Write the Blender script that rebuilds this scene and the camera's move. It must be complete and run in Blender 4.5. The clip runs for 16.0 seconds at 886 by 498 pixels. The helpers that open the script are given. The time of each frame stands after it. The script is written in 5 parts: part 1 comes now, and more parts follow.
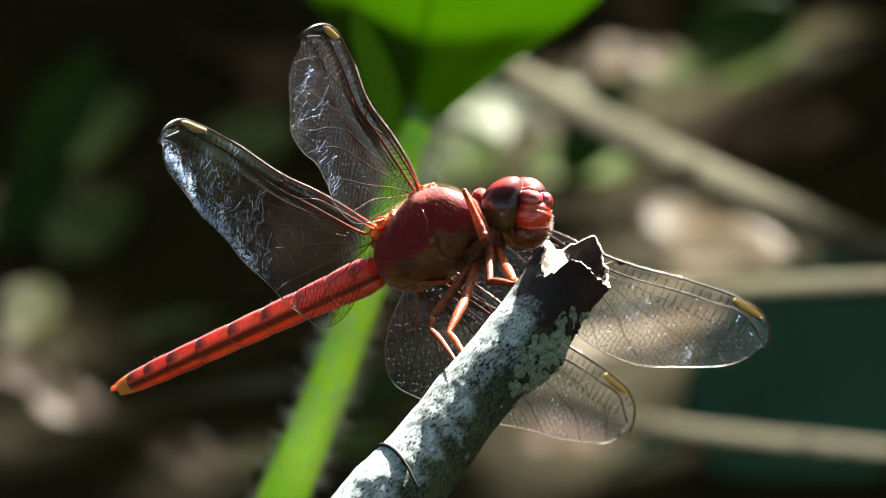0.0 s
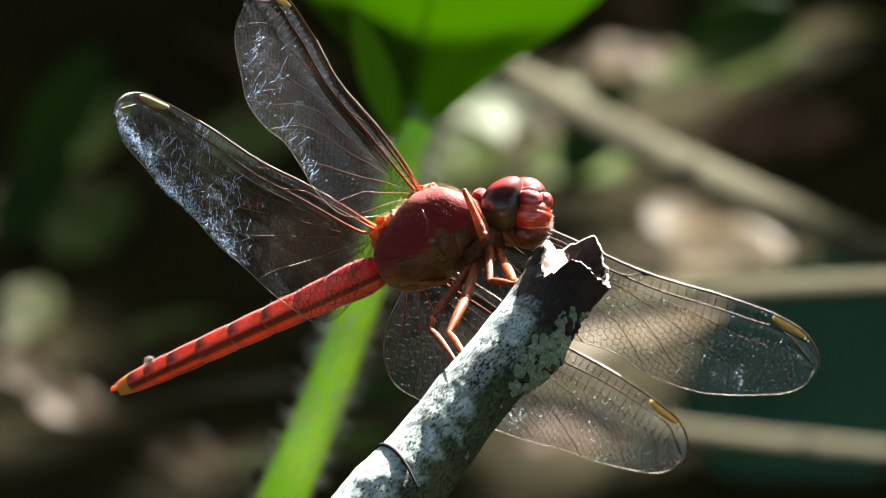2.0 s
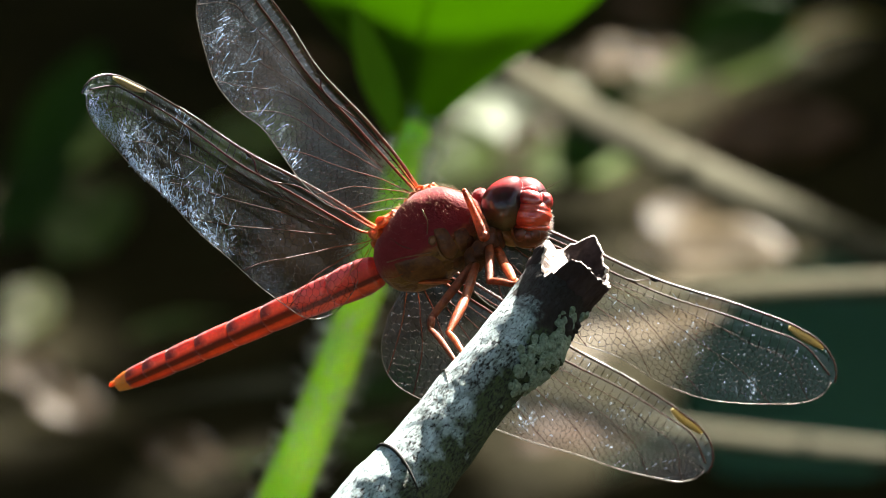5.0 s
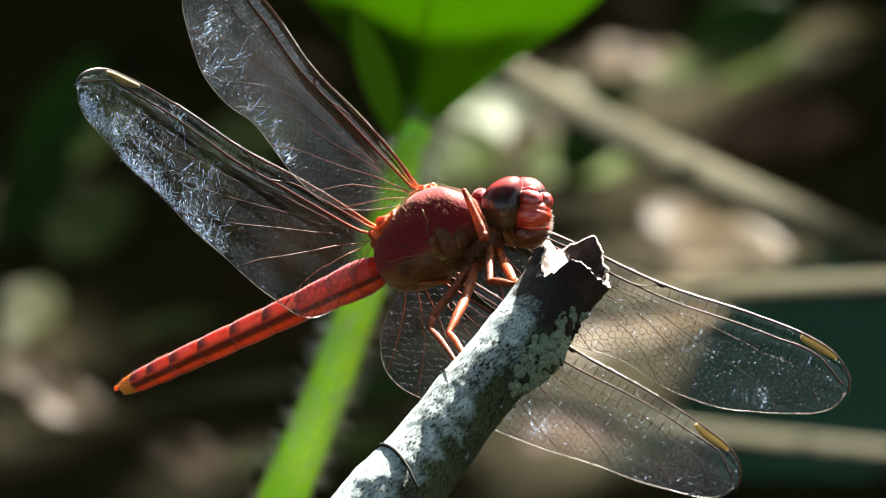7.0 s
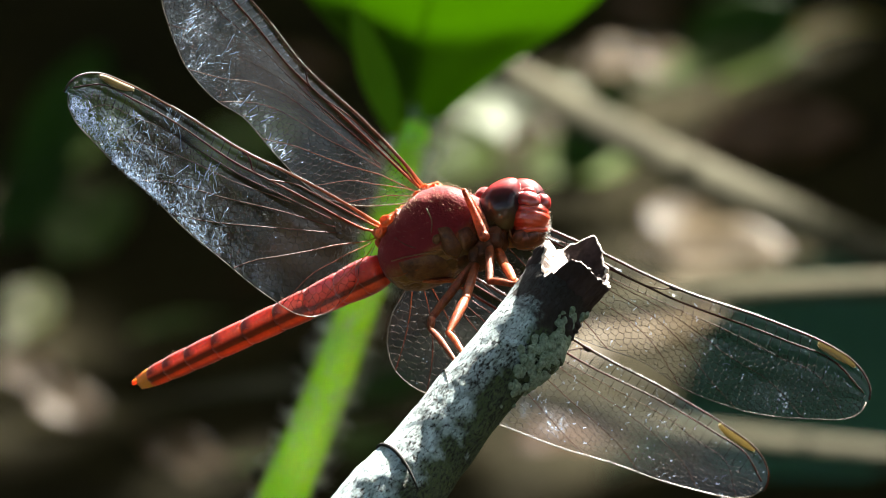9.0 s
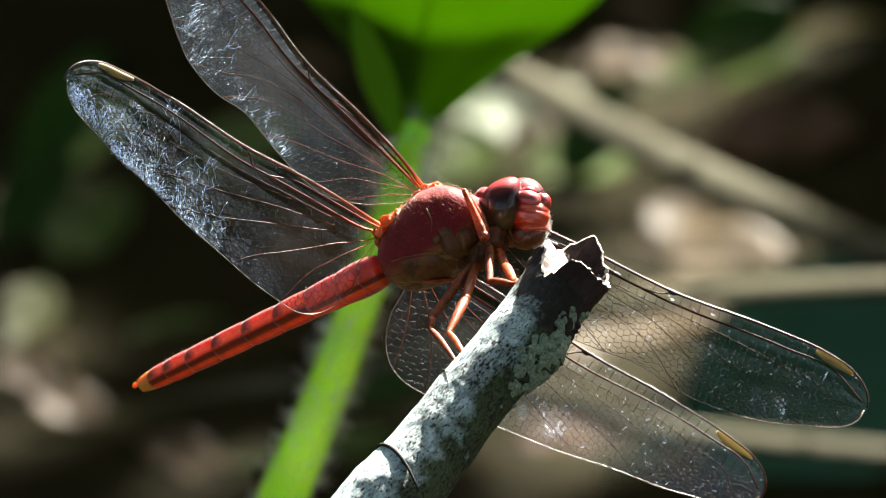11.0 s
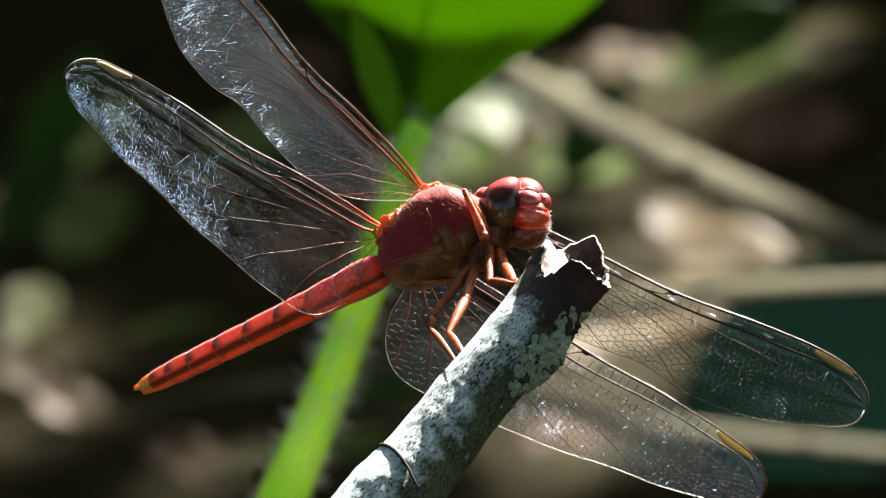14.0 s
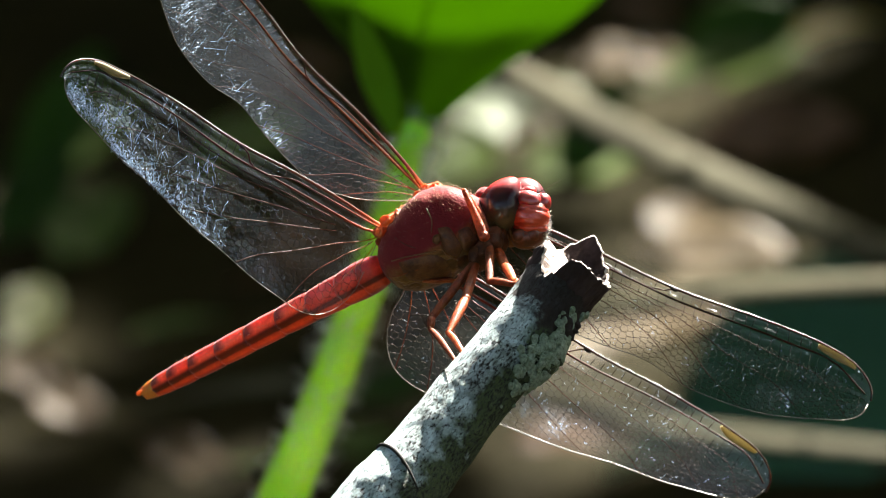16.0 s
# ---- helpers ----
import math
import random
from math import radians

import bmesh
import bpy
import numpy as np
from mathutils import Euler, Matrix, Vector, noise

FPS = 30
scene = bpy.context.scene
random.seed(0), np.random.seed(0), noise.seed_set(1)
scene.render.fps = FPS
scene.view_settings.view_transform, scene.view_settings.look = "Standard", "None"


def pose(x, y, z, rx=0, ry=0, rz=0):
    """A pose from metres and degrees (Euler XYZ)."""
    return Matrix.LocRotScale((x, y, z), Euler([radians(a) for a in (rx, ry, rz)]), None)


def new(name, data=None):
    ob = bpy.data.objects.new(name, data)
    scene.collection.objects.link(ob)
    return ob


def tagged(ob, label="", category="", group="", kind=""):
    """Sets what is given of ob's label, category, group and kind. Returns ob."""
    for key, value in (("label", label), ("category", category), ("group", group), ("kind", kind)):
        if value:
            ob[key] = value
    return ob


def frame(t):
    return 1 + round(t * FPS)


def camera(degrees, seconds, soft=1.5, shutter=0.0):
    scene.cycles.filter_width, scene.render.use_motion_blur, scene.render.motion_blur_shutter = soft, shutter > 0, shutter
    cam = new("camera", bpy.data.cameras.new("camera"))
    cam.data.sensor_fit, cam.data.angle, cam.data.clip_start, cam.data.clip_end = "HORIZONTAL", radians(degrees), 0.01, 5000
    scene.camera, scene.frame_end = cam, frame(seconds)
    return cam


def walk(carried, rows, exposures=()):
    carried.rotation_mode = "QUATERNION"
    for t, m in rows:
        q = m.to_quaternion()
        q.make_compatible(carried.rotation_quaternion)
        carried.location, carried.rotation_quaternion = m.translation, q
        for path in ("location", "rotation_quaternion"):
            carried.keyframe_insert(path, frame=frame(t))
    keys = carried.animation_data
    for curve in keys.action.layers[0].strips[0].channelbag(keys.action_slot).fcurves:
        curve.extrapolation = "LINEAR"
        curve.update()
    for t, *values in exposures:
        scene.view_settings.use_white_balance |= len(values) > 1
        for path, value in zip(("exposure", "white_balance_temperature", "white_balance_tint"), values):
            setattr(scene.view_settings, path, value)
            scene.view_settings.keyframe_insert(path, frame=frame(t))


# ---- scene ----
from mathutils import geometry
from mathutils.bvhtree import BVHTree

# A red skimmer dragonfly on the broken end of a dead branch, in front of shaded leaf litter.
# Subject frame: x to the right, y up, z towards the lens, in millimetres round the insect.
MM = 0.001
TILT = 70.0
SUBJECT = pose(0, 0, 0.18, TILT)
cam = camera(1.7967, 16.0, soft=0.7)
cam.data.dof.use_dof = True
cam.data.dof.focus_distance = 1.991
cam.data.dof.aperture_fstop = cam.data.lens / 12.0
EYE = SUBJECT @ Matrix.Translation((0, 0, 2.0))
walk(cam, [(0, EYE), (16.0, EYE)], [(0, 3.46), (16.0, 3.46)])

# ---- light: sun behind and above the insect, clear sky ----
SUN_DIR = (SUBJECT.to_3x3() @ Vector((0.34, 0.77, -0.50))).normalized()
world = bpy.data.worlds.new("sky")
scene.world = world
world.use_nodes = True
sky = world.node_tree.nodes.new("ShaderNodeTexSky")
sky.sky_type, sky.sun_disc = "NISHITA", False
sky.sun_elevation = math.asin(SUN_DIR.z)
sky.sun_rotation = math.atan2(SUN_DIR.x, SUN_DIR.y)
sky.ozone_density, sky.dust_density = 0.2, 3.0
back = world.node_tree.nodes["Background"]
back.inputs["Strength"].default_value = 0.035
world.node_tree.links.new(sky.outputs[0], back.inputs["Color"])
sun = new("sun", bpy.data.lights.new("sun", "SUN"))
sun.data.energy, sun.data.angle, sun.data.color = 5.0, radians(0.53), (1.0, 0.95, 0.84)
sun.matrix_world = Matrix.Translation((0, 0, 5)) @ SUN_DIR.to_track_quat("Z", "Y").to_matrix().to_4x4()


# ---- materials ----
class Mat:
    """A small builder of node materials; sizes in metres."""

    def __init__(self, name):
        self.m = bpy.data.materials.new(name)
        self.m.use_nodes = True
        self.t = self.m.node_tree
        self.bsdf = self.t.nodes["Principled BSDF"]
        self.out = self.t.nodes["Material Output"]
        self.coord = self.add("ShaderNodeTexCoord").outputs["Object"]

    def add(self, kind, **inputs):
        n = self.t.nodes.new(kind)
        for k, v in inputs.items():
            self.put(n.inputs[k.replace("_", " ")], v)
        return n

    def put(self, socket, v):
        if isinstance(v, bpy.types.NodeSocket):
            self.t.links.new(v, socket)
        else:
            socket.default_value = (*v, 1.0) if isinstance(v, tuple) and len(v) == 3 and socket.type == "RGBA" else v

    def noise(self, scale, detail=3.0, rough=0.55, vec=None, stretch=None):
        vec = vec or self.coord
        if stretch:
            vec = self.add("ShaderNodeMapping", Vector=vec, Scale=stretch).outputs[0]
        return self.add("ShaderNodeTexNoise", Vector=vec, Scale=scale, Detail=detail, Roughness=rough).outputs["Fac"]

    def ramp(self, fac, *stops):
        n = self.add("ShaderNodeValToRGB", Fac=fac)
        r = n.color_ramp
        r.elements[0].position, r.elements[1].position = stops[0][0], stops[-1][0]
        for p, c in stops[1:-1]:
            r.elements.new(p)
        for e, (p, c) in zip(r.elements, stops):
            e.color = (c, c, c, 1) if isinstance(c, (int, float)) else (*c, 1)
        return n.outputs[0]

    def mix(self, fac, a, b):
        n = self.add("ShaderNodeMix")
        n.data_type = "RGBA"
        self.put(n.inputs[0], fac)
        self.put(n.inputs[6], a)
        self.put(n.inputs[7], b)
        return n.outputs[2]

    def math(self, op, a, b=0.0):
        n = self.add("ShaderNodeMath")
        n.operation = op
        self.put(n.inputs[0], a)
        self.put(n.inputs[1], b)
        return n.outputs[0]

    def axis(self, i, lo, hi):
        v = self.add("ShaderNodeSeparateXYZ", Vector=self.coord).outputs[i]
        n = self.add("ShaderNodeMapRange", Value=v)
        n.inputs[1].default_value, n.inputs[2].default_value = lo, hi
        return n.outputs[0]

    def bump(self, height, strength, dist):
        return self.add("ShaderNodeBump", Height=height, Strength=strength, Distance=dist).outputs[0]

    def set(self, **inputs):
        for k, v in inputs.items():
            self.put(self.bsdf.inputs[k.replace("_", " ")], v)
        return self

    def through_light(self, colour, share, normal=None):
        """Thin tissue: a share of the light passes and scatters."""
        tr = self.add("ShaderNodeBsdfTranslucent", Color=colour)
        if normal:
            self.put(tr.inputs["Normal"], normal)
        mx = self.add("ShaderNodeMixShader", Fac=share)
        self.t.links.new(self.bsdf.outputs[0], mx.inputs[1])
        self.t.links.new(tr.outputs[0], mx.inputs[2])
        self.t.links.new(mx.outputs[0], self.out.inputs["Surface"])
        return self


def chitin(name, dark, light, scale=900, rough=0.42, sss=0.25, coat=0.0, glow=None, share=0.3, relief=0.45, coat_rough=0.3):
    b = Mat(name)
    n = b.noise(scale, 4)
    fine = b.noise(scale * 6, 2)
    pore = b.noise(scale * 3.2, 5, 0.7)
    b.set(Base_Color=b.mix(b.ramp(b.math("ADD", b.math("MULTIPLY", n, 0.6), b.math("MULTIPLY", pore, 0.4)), (0.38, 0.0), (0.62, 1.0)), dark, light), Roughness=rough,
          Subsurface_Weight=sss, Subsurface_Radius=(0.0010, 0.00025, 0.0001), Subsurface_Scale=1.0, Coat_Weight=coat, Coat_Roughness=coat_rough, Coat_IOR=2.0, Specular_IOR_Level=0.18,
          Normal=b.bump(b.math("ADD", n, fine), relief, 0.00008))
    return b.through_light(glow, share).m if glow else b.m


def thorax_material():
    b = Mat("thorax chitin")
    n = b.noise(700, 4)
    hi = b.math("ADD", b.axis(1, -0.0021, 0.0012), b.math("MULTIPLY", b.math("SUBTRACT", b.noise(300, 4), 0.5), 0.9))
    fold = b.noise(330, 5, 0.6, stretch=(0.7, 1.2, 1.0))
    ridge = b.ramp(fold, (0.34, 0.0), (0.47, 1.0), (0.53, 0.25), (0.68, 0.9))
    low = b.mix(ridge, (0.05, 0.02, 0.008), (0.22, 0.115, 0.032))
    red = b.mix(n, (0.11, 0.012, 0.016), (0.23, 0.026, 0.030))
    b.set(Base_Color=b.mix(b.ramp(hi, (0.3, 0.0), (0.6, 1.0)), low, red), Roughness=0.5, Subsurface_Weight=0.2,
          Subsurface_Radius=(0.001, 0.0003, 0.0002), Subsurface_Scale=1.0, Specular_IOR_Level=0.03,
          Sheen_Weight=0.22, Sheen_Roughness=0.45, Sheen_Tint=(1.0, 0.66, 0.64),
          Normal=b.bump(b.math("ADD", b.math("MULTIPLY", b.math("MULTIPLY", ridge, b.ramp(hi, (0.3, 1.0), (0.6, 0.0))), 2.5), b.noise(5000, 2)), 0.6, 0.00008))
    return b.m


def eye_material():
    b = Mat("compound eye")
    up = b.math("SUBTRACT", b.axis(1, -0.0019, 0.0019), b.math("MULTIPLY", b.math("SUBTRACT", b.axis(0, -0.0018, 0.0018), 0.5), 0.16))
    facets = b.add("ShaderNodeTexVoronoi", Vector=b.coord, Scale=14000.0).outputs["Distance"]
    mott = b.noise(900, 3)
    col = b.ramp(b.math("ADD", up, b.math("MULTIPLY", b.math("SUBTRACT", mott, 0.5), 0.10)),
                 (0.0, (0.13, 0.085, 0.03)), (0.26, (0.075, 0.045, 0.018)), (0.48, (0.022, 0.008, 0.008)),
                 (0.66, (0.030, 0.005, 0.009)), (0.84, (0.17, 0.008, 0.012)), (1.0, (0.58, 0.028, 0.024)))
    dots = b.ramp(b.add("ShaderNodeTexVoronoi", Vector=b.coord, Scale=2300.0).outputs["Distance"], (0.20, 1.0), (0.38, 0.0))
    col = b.mix(b.math("MULTIPLY", b.math("MULTIPLY", dots, b.ramp(up, (0.1, 1.0), (0.5, 0.0))), 0.6), col, (0.015, 0.010, 0.006))
    b.set(Base_Color=col, Roughness=0.5, Specular_IOR_Level=0.1, Coat_Weight=0.6, Coat_IOR=1.6, Coat_Roughness=0.13, Normal=b.bump(facets, 0.05, 0.00002))
    return b.m


def vein_material(name, shine):
    b = Mat(name)
    along = b.axis(0, 0.0005, 0.019)
    n = b.noise(1500, 2)
    col = b.ramp(along, (0.0, (0.50, 0.12, 0.025)), (0.10, (0.24, 0.042, 0.016)), (0.30, (0.09, 0.020, 0.013)), (0.70, (0.045, 0.016, 0.012)), (1.0, (0.022, 0.014, 0.011)))
    b.set(Base_Color=b.mix(b.math("MULTIPLY", n, 0.4), col, (0.02, 0.012, 0.01)), Roughness=0.5, Specular_IOR_Level=0.12, Coat_Weight=shine, Coat_Roughness=0.25)
    return b.through_light((0.6, 0.16, 0.04), 0.08).m


def membrane_material(name, glint_gain, spots, film=0.012):
    """Clear cuticle: every cell is a slightly tilted facet; wrinkles scatter some light, sun glints are painted as pale
    film.
    """
    b = Mat(name)
    t = b.t
    cell = b.add("ShaderNodeTexVoronoi", Vector=b.coord, Scale=1300.0)
    geo = b.add("ShaderNodeNewGeometry")
    off = b.add("ShaderNodeVectorMath")
    off.operation = "SUBTRACT"
    t.links.new(cell.outputs["Color"], off.inputs[0])
    off.inputs[1].default_value = (0.5, 0.5, 0.5)
    sc = b.add("ShaderNodeVectorMath")
    sc.operation = "SCALE"
    t.links.new(off.outputs[0], sc.inputs[0])
    sc.inputs["Scale"].default_value = 0.30
    ad = b.add("ShaderNodeVectorMath")
    ad.operation = "ADD"
    t.links.new(geo.outputs["Normal"], ad.inputs[0])
    t.links.new(sc.outputs[0], ad.inputs[1])
    wrinkle = b.noise(2600, 4, 0.65, stretch=(0.35, 1.0, 1.0))
    bump = b.add("ShaderNodeBump", Height=wrinkle, Strength=0.5, Distance=0.00006, Normal=ad.outputs[0]).outputs[0]
    gloss = b.add("ShaderNodeBsdfGlossy", Color=(0.9, 0.95, 1.0), Roughness=0.22, Normal=bump)
    clear = b.add("ShaderNodeBsdfTransparent", Color=(0.93, 0.93, 0.92))
    fres = b.add("ShaderNodeFresnel", IOR=1.5, Normal=bump)
    m1 = b.add("ShaderNodeMixShader", Fac=b.math("MULTIPLY", fres.outputs[0], b.ramp(b.axis(0, 0.002, 0.020), (0.0, 0.01), (1.0, 0.07))))
    t.links.new(clear.outputs[0], m1.inputs[1])
    t.links.new(gloss.outputs[0], m1.inputs[2])
    shift = b.add("ShaderNodeVectorMath")
    shift.operation = "ADD"
    t.links.new(b.coord, shift.inputs[0])
    t.links.new(b.add("ShaderNodeObjectInfo").outputs["Random"], shift.inputs[1])
    own = shift.outputs[0]
    # pale patches and specks paint the sun's sparkle into the membrane colour
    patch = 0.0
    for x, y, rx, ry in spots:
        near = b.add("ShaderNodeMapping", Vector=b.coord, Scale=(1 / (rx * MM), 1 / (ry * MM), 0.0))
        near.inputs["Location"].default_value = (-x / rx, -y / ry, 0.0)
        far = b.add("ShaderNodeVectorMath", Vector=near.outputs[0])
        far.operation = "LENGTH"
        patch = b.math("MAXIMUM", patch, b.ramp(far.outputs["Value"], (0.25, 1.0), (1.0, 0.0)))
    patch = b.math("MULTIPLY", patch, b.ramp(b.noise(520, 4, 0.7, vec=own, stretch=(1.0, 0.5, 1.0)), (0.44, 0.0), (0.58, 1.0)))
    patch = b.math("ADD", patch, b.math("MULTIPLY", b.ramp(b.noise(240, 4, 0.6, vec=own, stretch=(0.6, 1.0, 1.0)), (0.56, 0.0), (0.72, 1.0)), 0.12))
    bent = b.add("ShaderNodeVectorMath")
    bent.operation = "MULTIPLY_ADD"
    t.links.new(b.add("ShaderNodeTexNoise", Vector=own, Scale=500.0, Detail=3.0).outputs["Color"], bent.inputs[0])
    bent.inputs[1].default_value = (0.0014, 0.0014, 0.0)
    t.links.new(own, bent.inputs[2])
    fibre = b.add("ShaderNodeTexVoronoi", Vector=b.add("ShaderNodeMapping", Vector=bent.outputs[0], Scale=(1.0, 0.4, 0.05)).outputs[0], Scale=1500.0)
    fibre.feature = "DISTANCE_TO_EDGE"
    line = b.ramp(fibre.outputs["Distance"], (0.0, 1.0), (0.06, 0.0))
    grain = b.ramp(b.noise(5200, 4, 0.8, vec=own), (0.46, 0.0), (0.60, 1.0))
    streak = b.math("ADD", b.math("MULTIPLY", b.math("MULTIPLY", line, grain), 3.2 * glint_gain), b.math("MULTIPLY", grain, 0.16 * glint_gain))
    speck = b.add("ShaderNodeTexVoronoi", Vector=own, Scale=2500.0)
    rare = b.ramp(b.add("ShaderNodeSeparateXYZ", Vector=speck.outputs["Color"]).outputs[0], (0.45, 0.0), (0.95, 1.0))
    sparkle = b.math("MULTIPLY", b.ramp(speck.outputs["Distance"], (0.05, 1.0), (0.13, 0.0)), rare)
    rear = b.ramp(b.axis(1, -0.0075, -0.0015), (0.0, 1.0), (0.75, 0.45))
    haze = b.math("ADD", b.math("MULTIPLY", b.math("MULTIPLY", patch, streak), rear), b.math("MULTIPLY", sparkle, 1.0 if glint_gain > 0.35 else 0.6))
    if glint_gain == 0.5:
        # whitish glints painted along the rear margin and tip
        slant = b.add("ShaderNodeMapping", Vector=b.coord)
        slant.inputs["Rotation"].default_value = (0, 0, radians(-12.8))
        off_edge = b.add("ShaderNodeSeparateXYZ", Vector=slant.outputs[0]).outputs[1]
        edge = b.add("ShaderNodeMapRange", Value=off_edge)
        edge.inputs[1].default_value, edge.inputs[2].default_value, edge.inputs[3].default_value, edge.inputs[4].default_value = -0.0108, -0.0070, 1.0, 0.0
        rear_glint = b.ramp(b.noise(1500, 5, 0.75, vec=own, stretch=(1.0, 0.5, 1.0)), (0.44, 0.0), (0.62, 1.0))
        haze = b.math("ADD", haze, b.math("MULTIPLY", b.math("MULTIPLY", edge.outputs[0], rear_glint), b.ramp(b.axis(0, 0.010, 0.032), (0.0, 0.04), (0.35, 0.2), (1.0, 0.3))))
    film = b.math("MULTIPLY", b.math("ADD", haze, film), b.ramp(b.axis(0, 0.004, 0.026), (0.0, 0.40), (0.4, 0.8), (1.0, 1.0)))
    # grains of the painted glints face every way
    tumble = b.add("ShaderNodeVectorMath")
    tumble.operation = "SUBTRACT"
    t.links.new(b.add("ShaderNodeTexNoise", Vector=own, Scale=9000.0, Detail=2.0).outputs["Color"], tumble.inputs[0])
    tumble.inputs[1].default_value = (0.5, 0.5, 0.5)
    lean = b.add("ShaderNodeVectorMath")
    lean.operation = "MULTIPLY_ADD"
    t.links.new(tumble.outputs[0], lean.inputs[0])
    lean.inputs[1].default_value = (5.0, 5.0, 5.0)
    t.links.new(geo.outputs["Normal"], lean.inputs[2])
    turned = b.add("ShaderNodeVectorMath")
    turned.operation = "NORMALIZE"
    t.links.new(lean.outputs[0], turned.inputs[0])
    glint_shader = b.add("ShaderNodeMixShader", Fac=0.35)
    t.links.new(b.add("ShaderNodeBsdfTranslucent", Color=(0.58, 0.76, 1.0), Normal=turned.outputs[0]).outputs[0], glint_shader.inputs[1])
    t.links.new(b.add("ShaderNodeBsdfDiffuse", Color=(0.58, 0.76, 1.0), Normal=turned.outputs[0]).outputs[0], glint_shader.inputs[2])
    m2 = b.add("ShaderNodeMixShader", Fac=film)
    t.links.new(m1.outputs[0], m2.inputs[1])
    t.links.new(glint_shader.outputs[0], m2.inputs[2])
    t.links.new(m2.outputs[0], b.out.inputs["Surface"])
    return b.m


def abdomen_material(name, bands, joint, share, girth):
    """Bands run along each segment, dark saddles sit at its hind end."""
    b = Mat(name)
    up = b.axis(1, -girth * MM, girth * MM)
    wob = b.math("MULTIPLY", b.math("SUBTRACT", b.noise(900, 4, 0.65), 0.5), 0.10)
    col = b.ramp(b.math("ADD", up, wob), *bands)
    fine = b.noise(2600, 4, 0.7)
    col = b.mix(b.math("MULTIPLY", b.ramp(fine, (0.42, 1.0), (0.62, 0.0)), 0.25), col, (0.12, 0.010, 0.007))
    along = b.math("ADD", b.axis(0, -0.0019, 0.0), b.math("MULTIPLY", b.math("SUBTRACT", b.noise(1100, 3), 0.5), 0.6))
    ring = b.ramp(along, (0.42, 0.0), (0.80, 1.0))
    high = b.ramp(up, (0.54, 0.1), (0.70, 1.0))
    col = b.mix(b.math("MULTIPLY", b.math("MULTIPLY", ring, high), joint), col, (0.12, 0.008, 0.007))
    b.set(Base_Color=col, Roughness=0.4,
          Subsurface_Weight=0.75, Subsurface_Radius=(0.0016, 0.0005, 0.0002), Subsurface_Scale=1.0,
          Coat_Weight=0.6, Coat_Roughness=0.28, Specular_IOR_Level=0.3, Sheen_Weight=0.3, Sheen_Roughness=0.35, Sheen_Tint=(1.0, 0.8, 0.85),
          Normal=b.bump(b.math("ADD", fine, b.noise(700, 3)), 0.35, 0.00008))
    return b.through_light(col, share).m


def stigma_material():
    b = Mat("pterostigma")
    n = b.noise(2500, 3)
    b.set(Base_Color=b.mix(n, (0.15, 0.115, 0.05), (0.30, 0.245, 0.12)), Roughness=0.45)
    return b.through_light((0.6, 0.5, 0.26), 0.25).m


def bark_material():
    b = Mat("pale lichened bark")
    crust = b.noise(300, 6, 0.68)
    grain = b.noise(2300, 6, 0.75, stretch=(1.0, 1.0, 0.4))
    fleck = b.noise(5600, 5, 0.82, stretch=(1.0, 1.0, 0.5))
    zone = b.noise(330, 4, 0.65)
    pale = b.mix(b.ramp(grain, (0.36, 0.0), (0.60, 1.0)), (0.25, 0.33, 0.35), (0.66, 0.79, 0.82))
    pale = b.mix(b.ramp(crust, (0.34, 0.0), (0.50, 1.0)), (0.30, 0.36, 0.36), pale)
    spread = b.math("ADD", fleck, b.math("MULTIPLY", b.math("SUBTRACT", zone, 0.5), 0.24))
    crack = b.ramp(spread, (0.425, 1.0), (0.470, 0.0))
    col = b.mix(crack, pale, (0.022, 0.020, 0.018))
    # algae along one side of the stick
    side = b.math("ADD", b.axis(0, -0.0018, 0.0026), b.math("MULTIPLY", b.math("SUBTRACT", b.noise(700, 4), 0.5), 1.2))
    moss = b.mix(b.noise(1800, 3), (0.022, 0.034, 0.005), (0.085, 0.112, 0.020))
    mossy = b.ramp(spread, (0.46, 1.0), (0.52, 0.0))
    col = b.mix(b.math("MULTIPLY", b.ramp(side, (0.46, 0.0), (0.78, 1.0)), 0.95), col, b.mix(mossy, moss, (0.02, 0.022, 0.012)))
    # dark stain below the broken end
    stain = b.math("ADD", b.axis(2, -0.0075, -0.0026), b.math("ADD", b.math("MULTIPLY", b.math("SUBTRACT", b.noise(560, 6, 0.72), 0.5), 1.3), b.math("MULTIPLY", b.axis(0, -0.0026, 0.0026), 0.35)))
    col = b.mix(b.math("MULTIPLY", b.ramp(stain, (0.62, 0.0), (0.84, 1.0)), 0.95), col, b.mix(grain, (0.012, 0.008, 0.008), (0.055, 0.038, 0.034)))
    h = b.math("SUBTRACT", b.math("ADD", grain, b.math("MULTIPLY", crust, 0.8)), b.math("MULTIPLY", crack, 0.9))
    b.set(Base_Color=col, Roughness=0.85, Specular_IOR_Level=0.25, Normal=b.bump(h, 0.9, 0.00020))
    return b.m


def rough_material(name, dark, light, scale, relief, rough=0.85, detail=5, stretch=None, shine=0.3):
    b = Mat(name)
    n = b.noise(scale, detail, 0.65, stretch=stretch)
    w = b.noise(scale * 0.22, 3)
    b.set(Base_Color=b.mix(b.math("MULTIPLY", b.ramp(n, (0.25, 0.0), (0.75, 1.0)), b.ramp(w, (0.3, 0.5), (0.7, 1.0))), dark, light),
          Roughness=rough, Specular_IOR_Level=shine, Normal=b.bump(n, 0.8, relief))
    return b.m


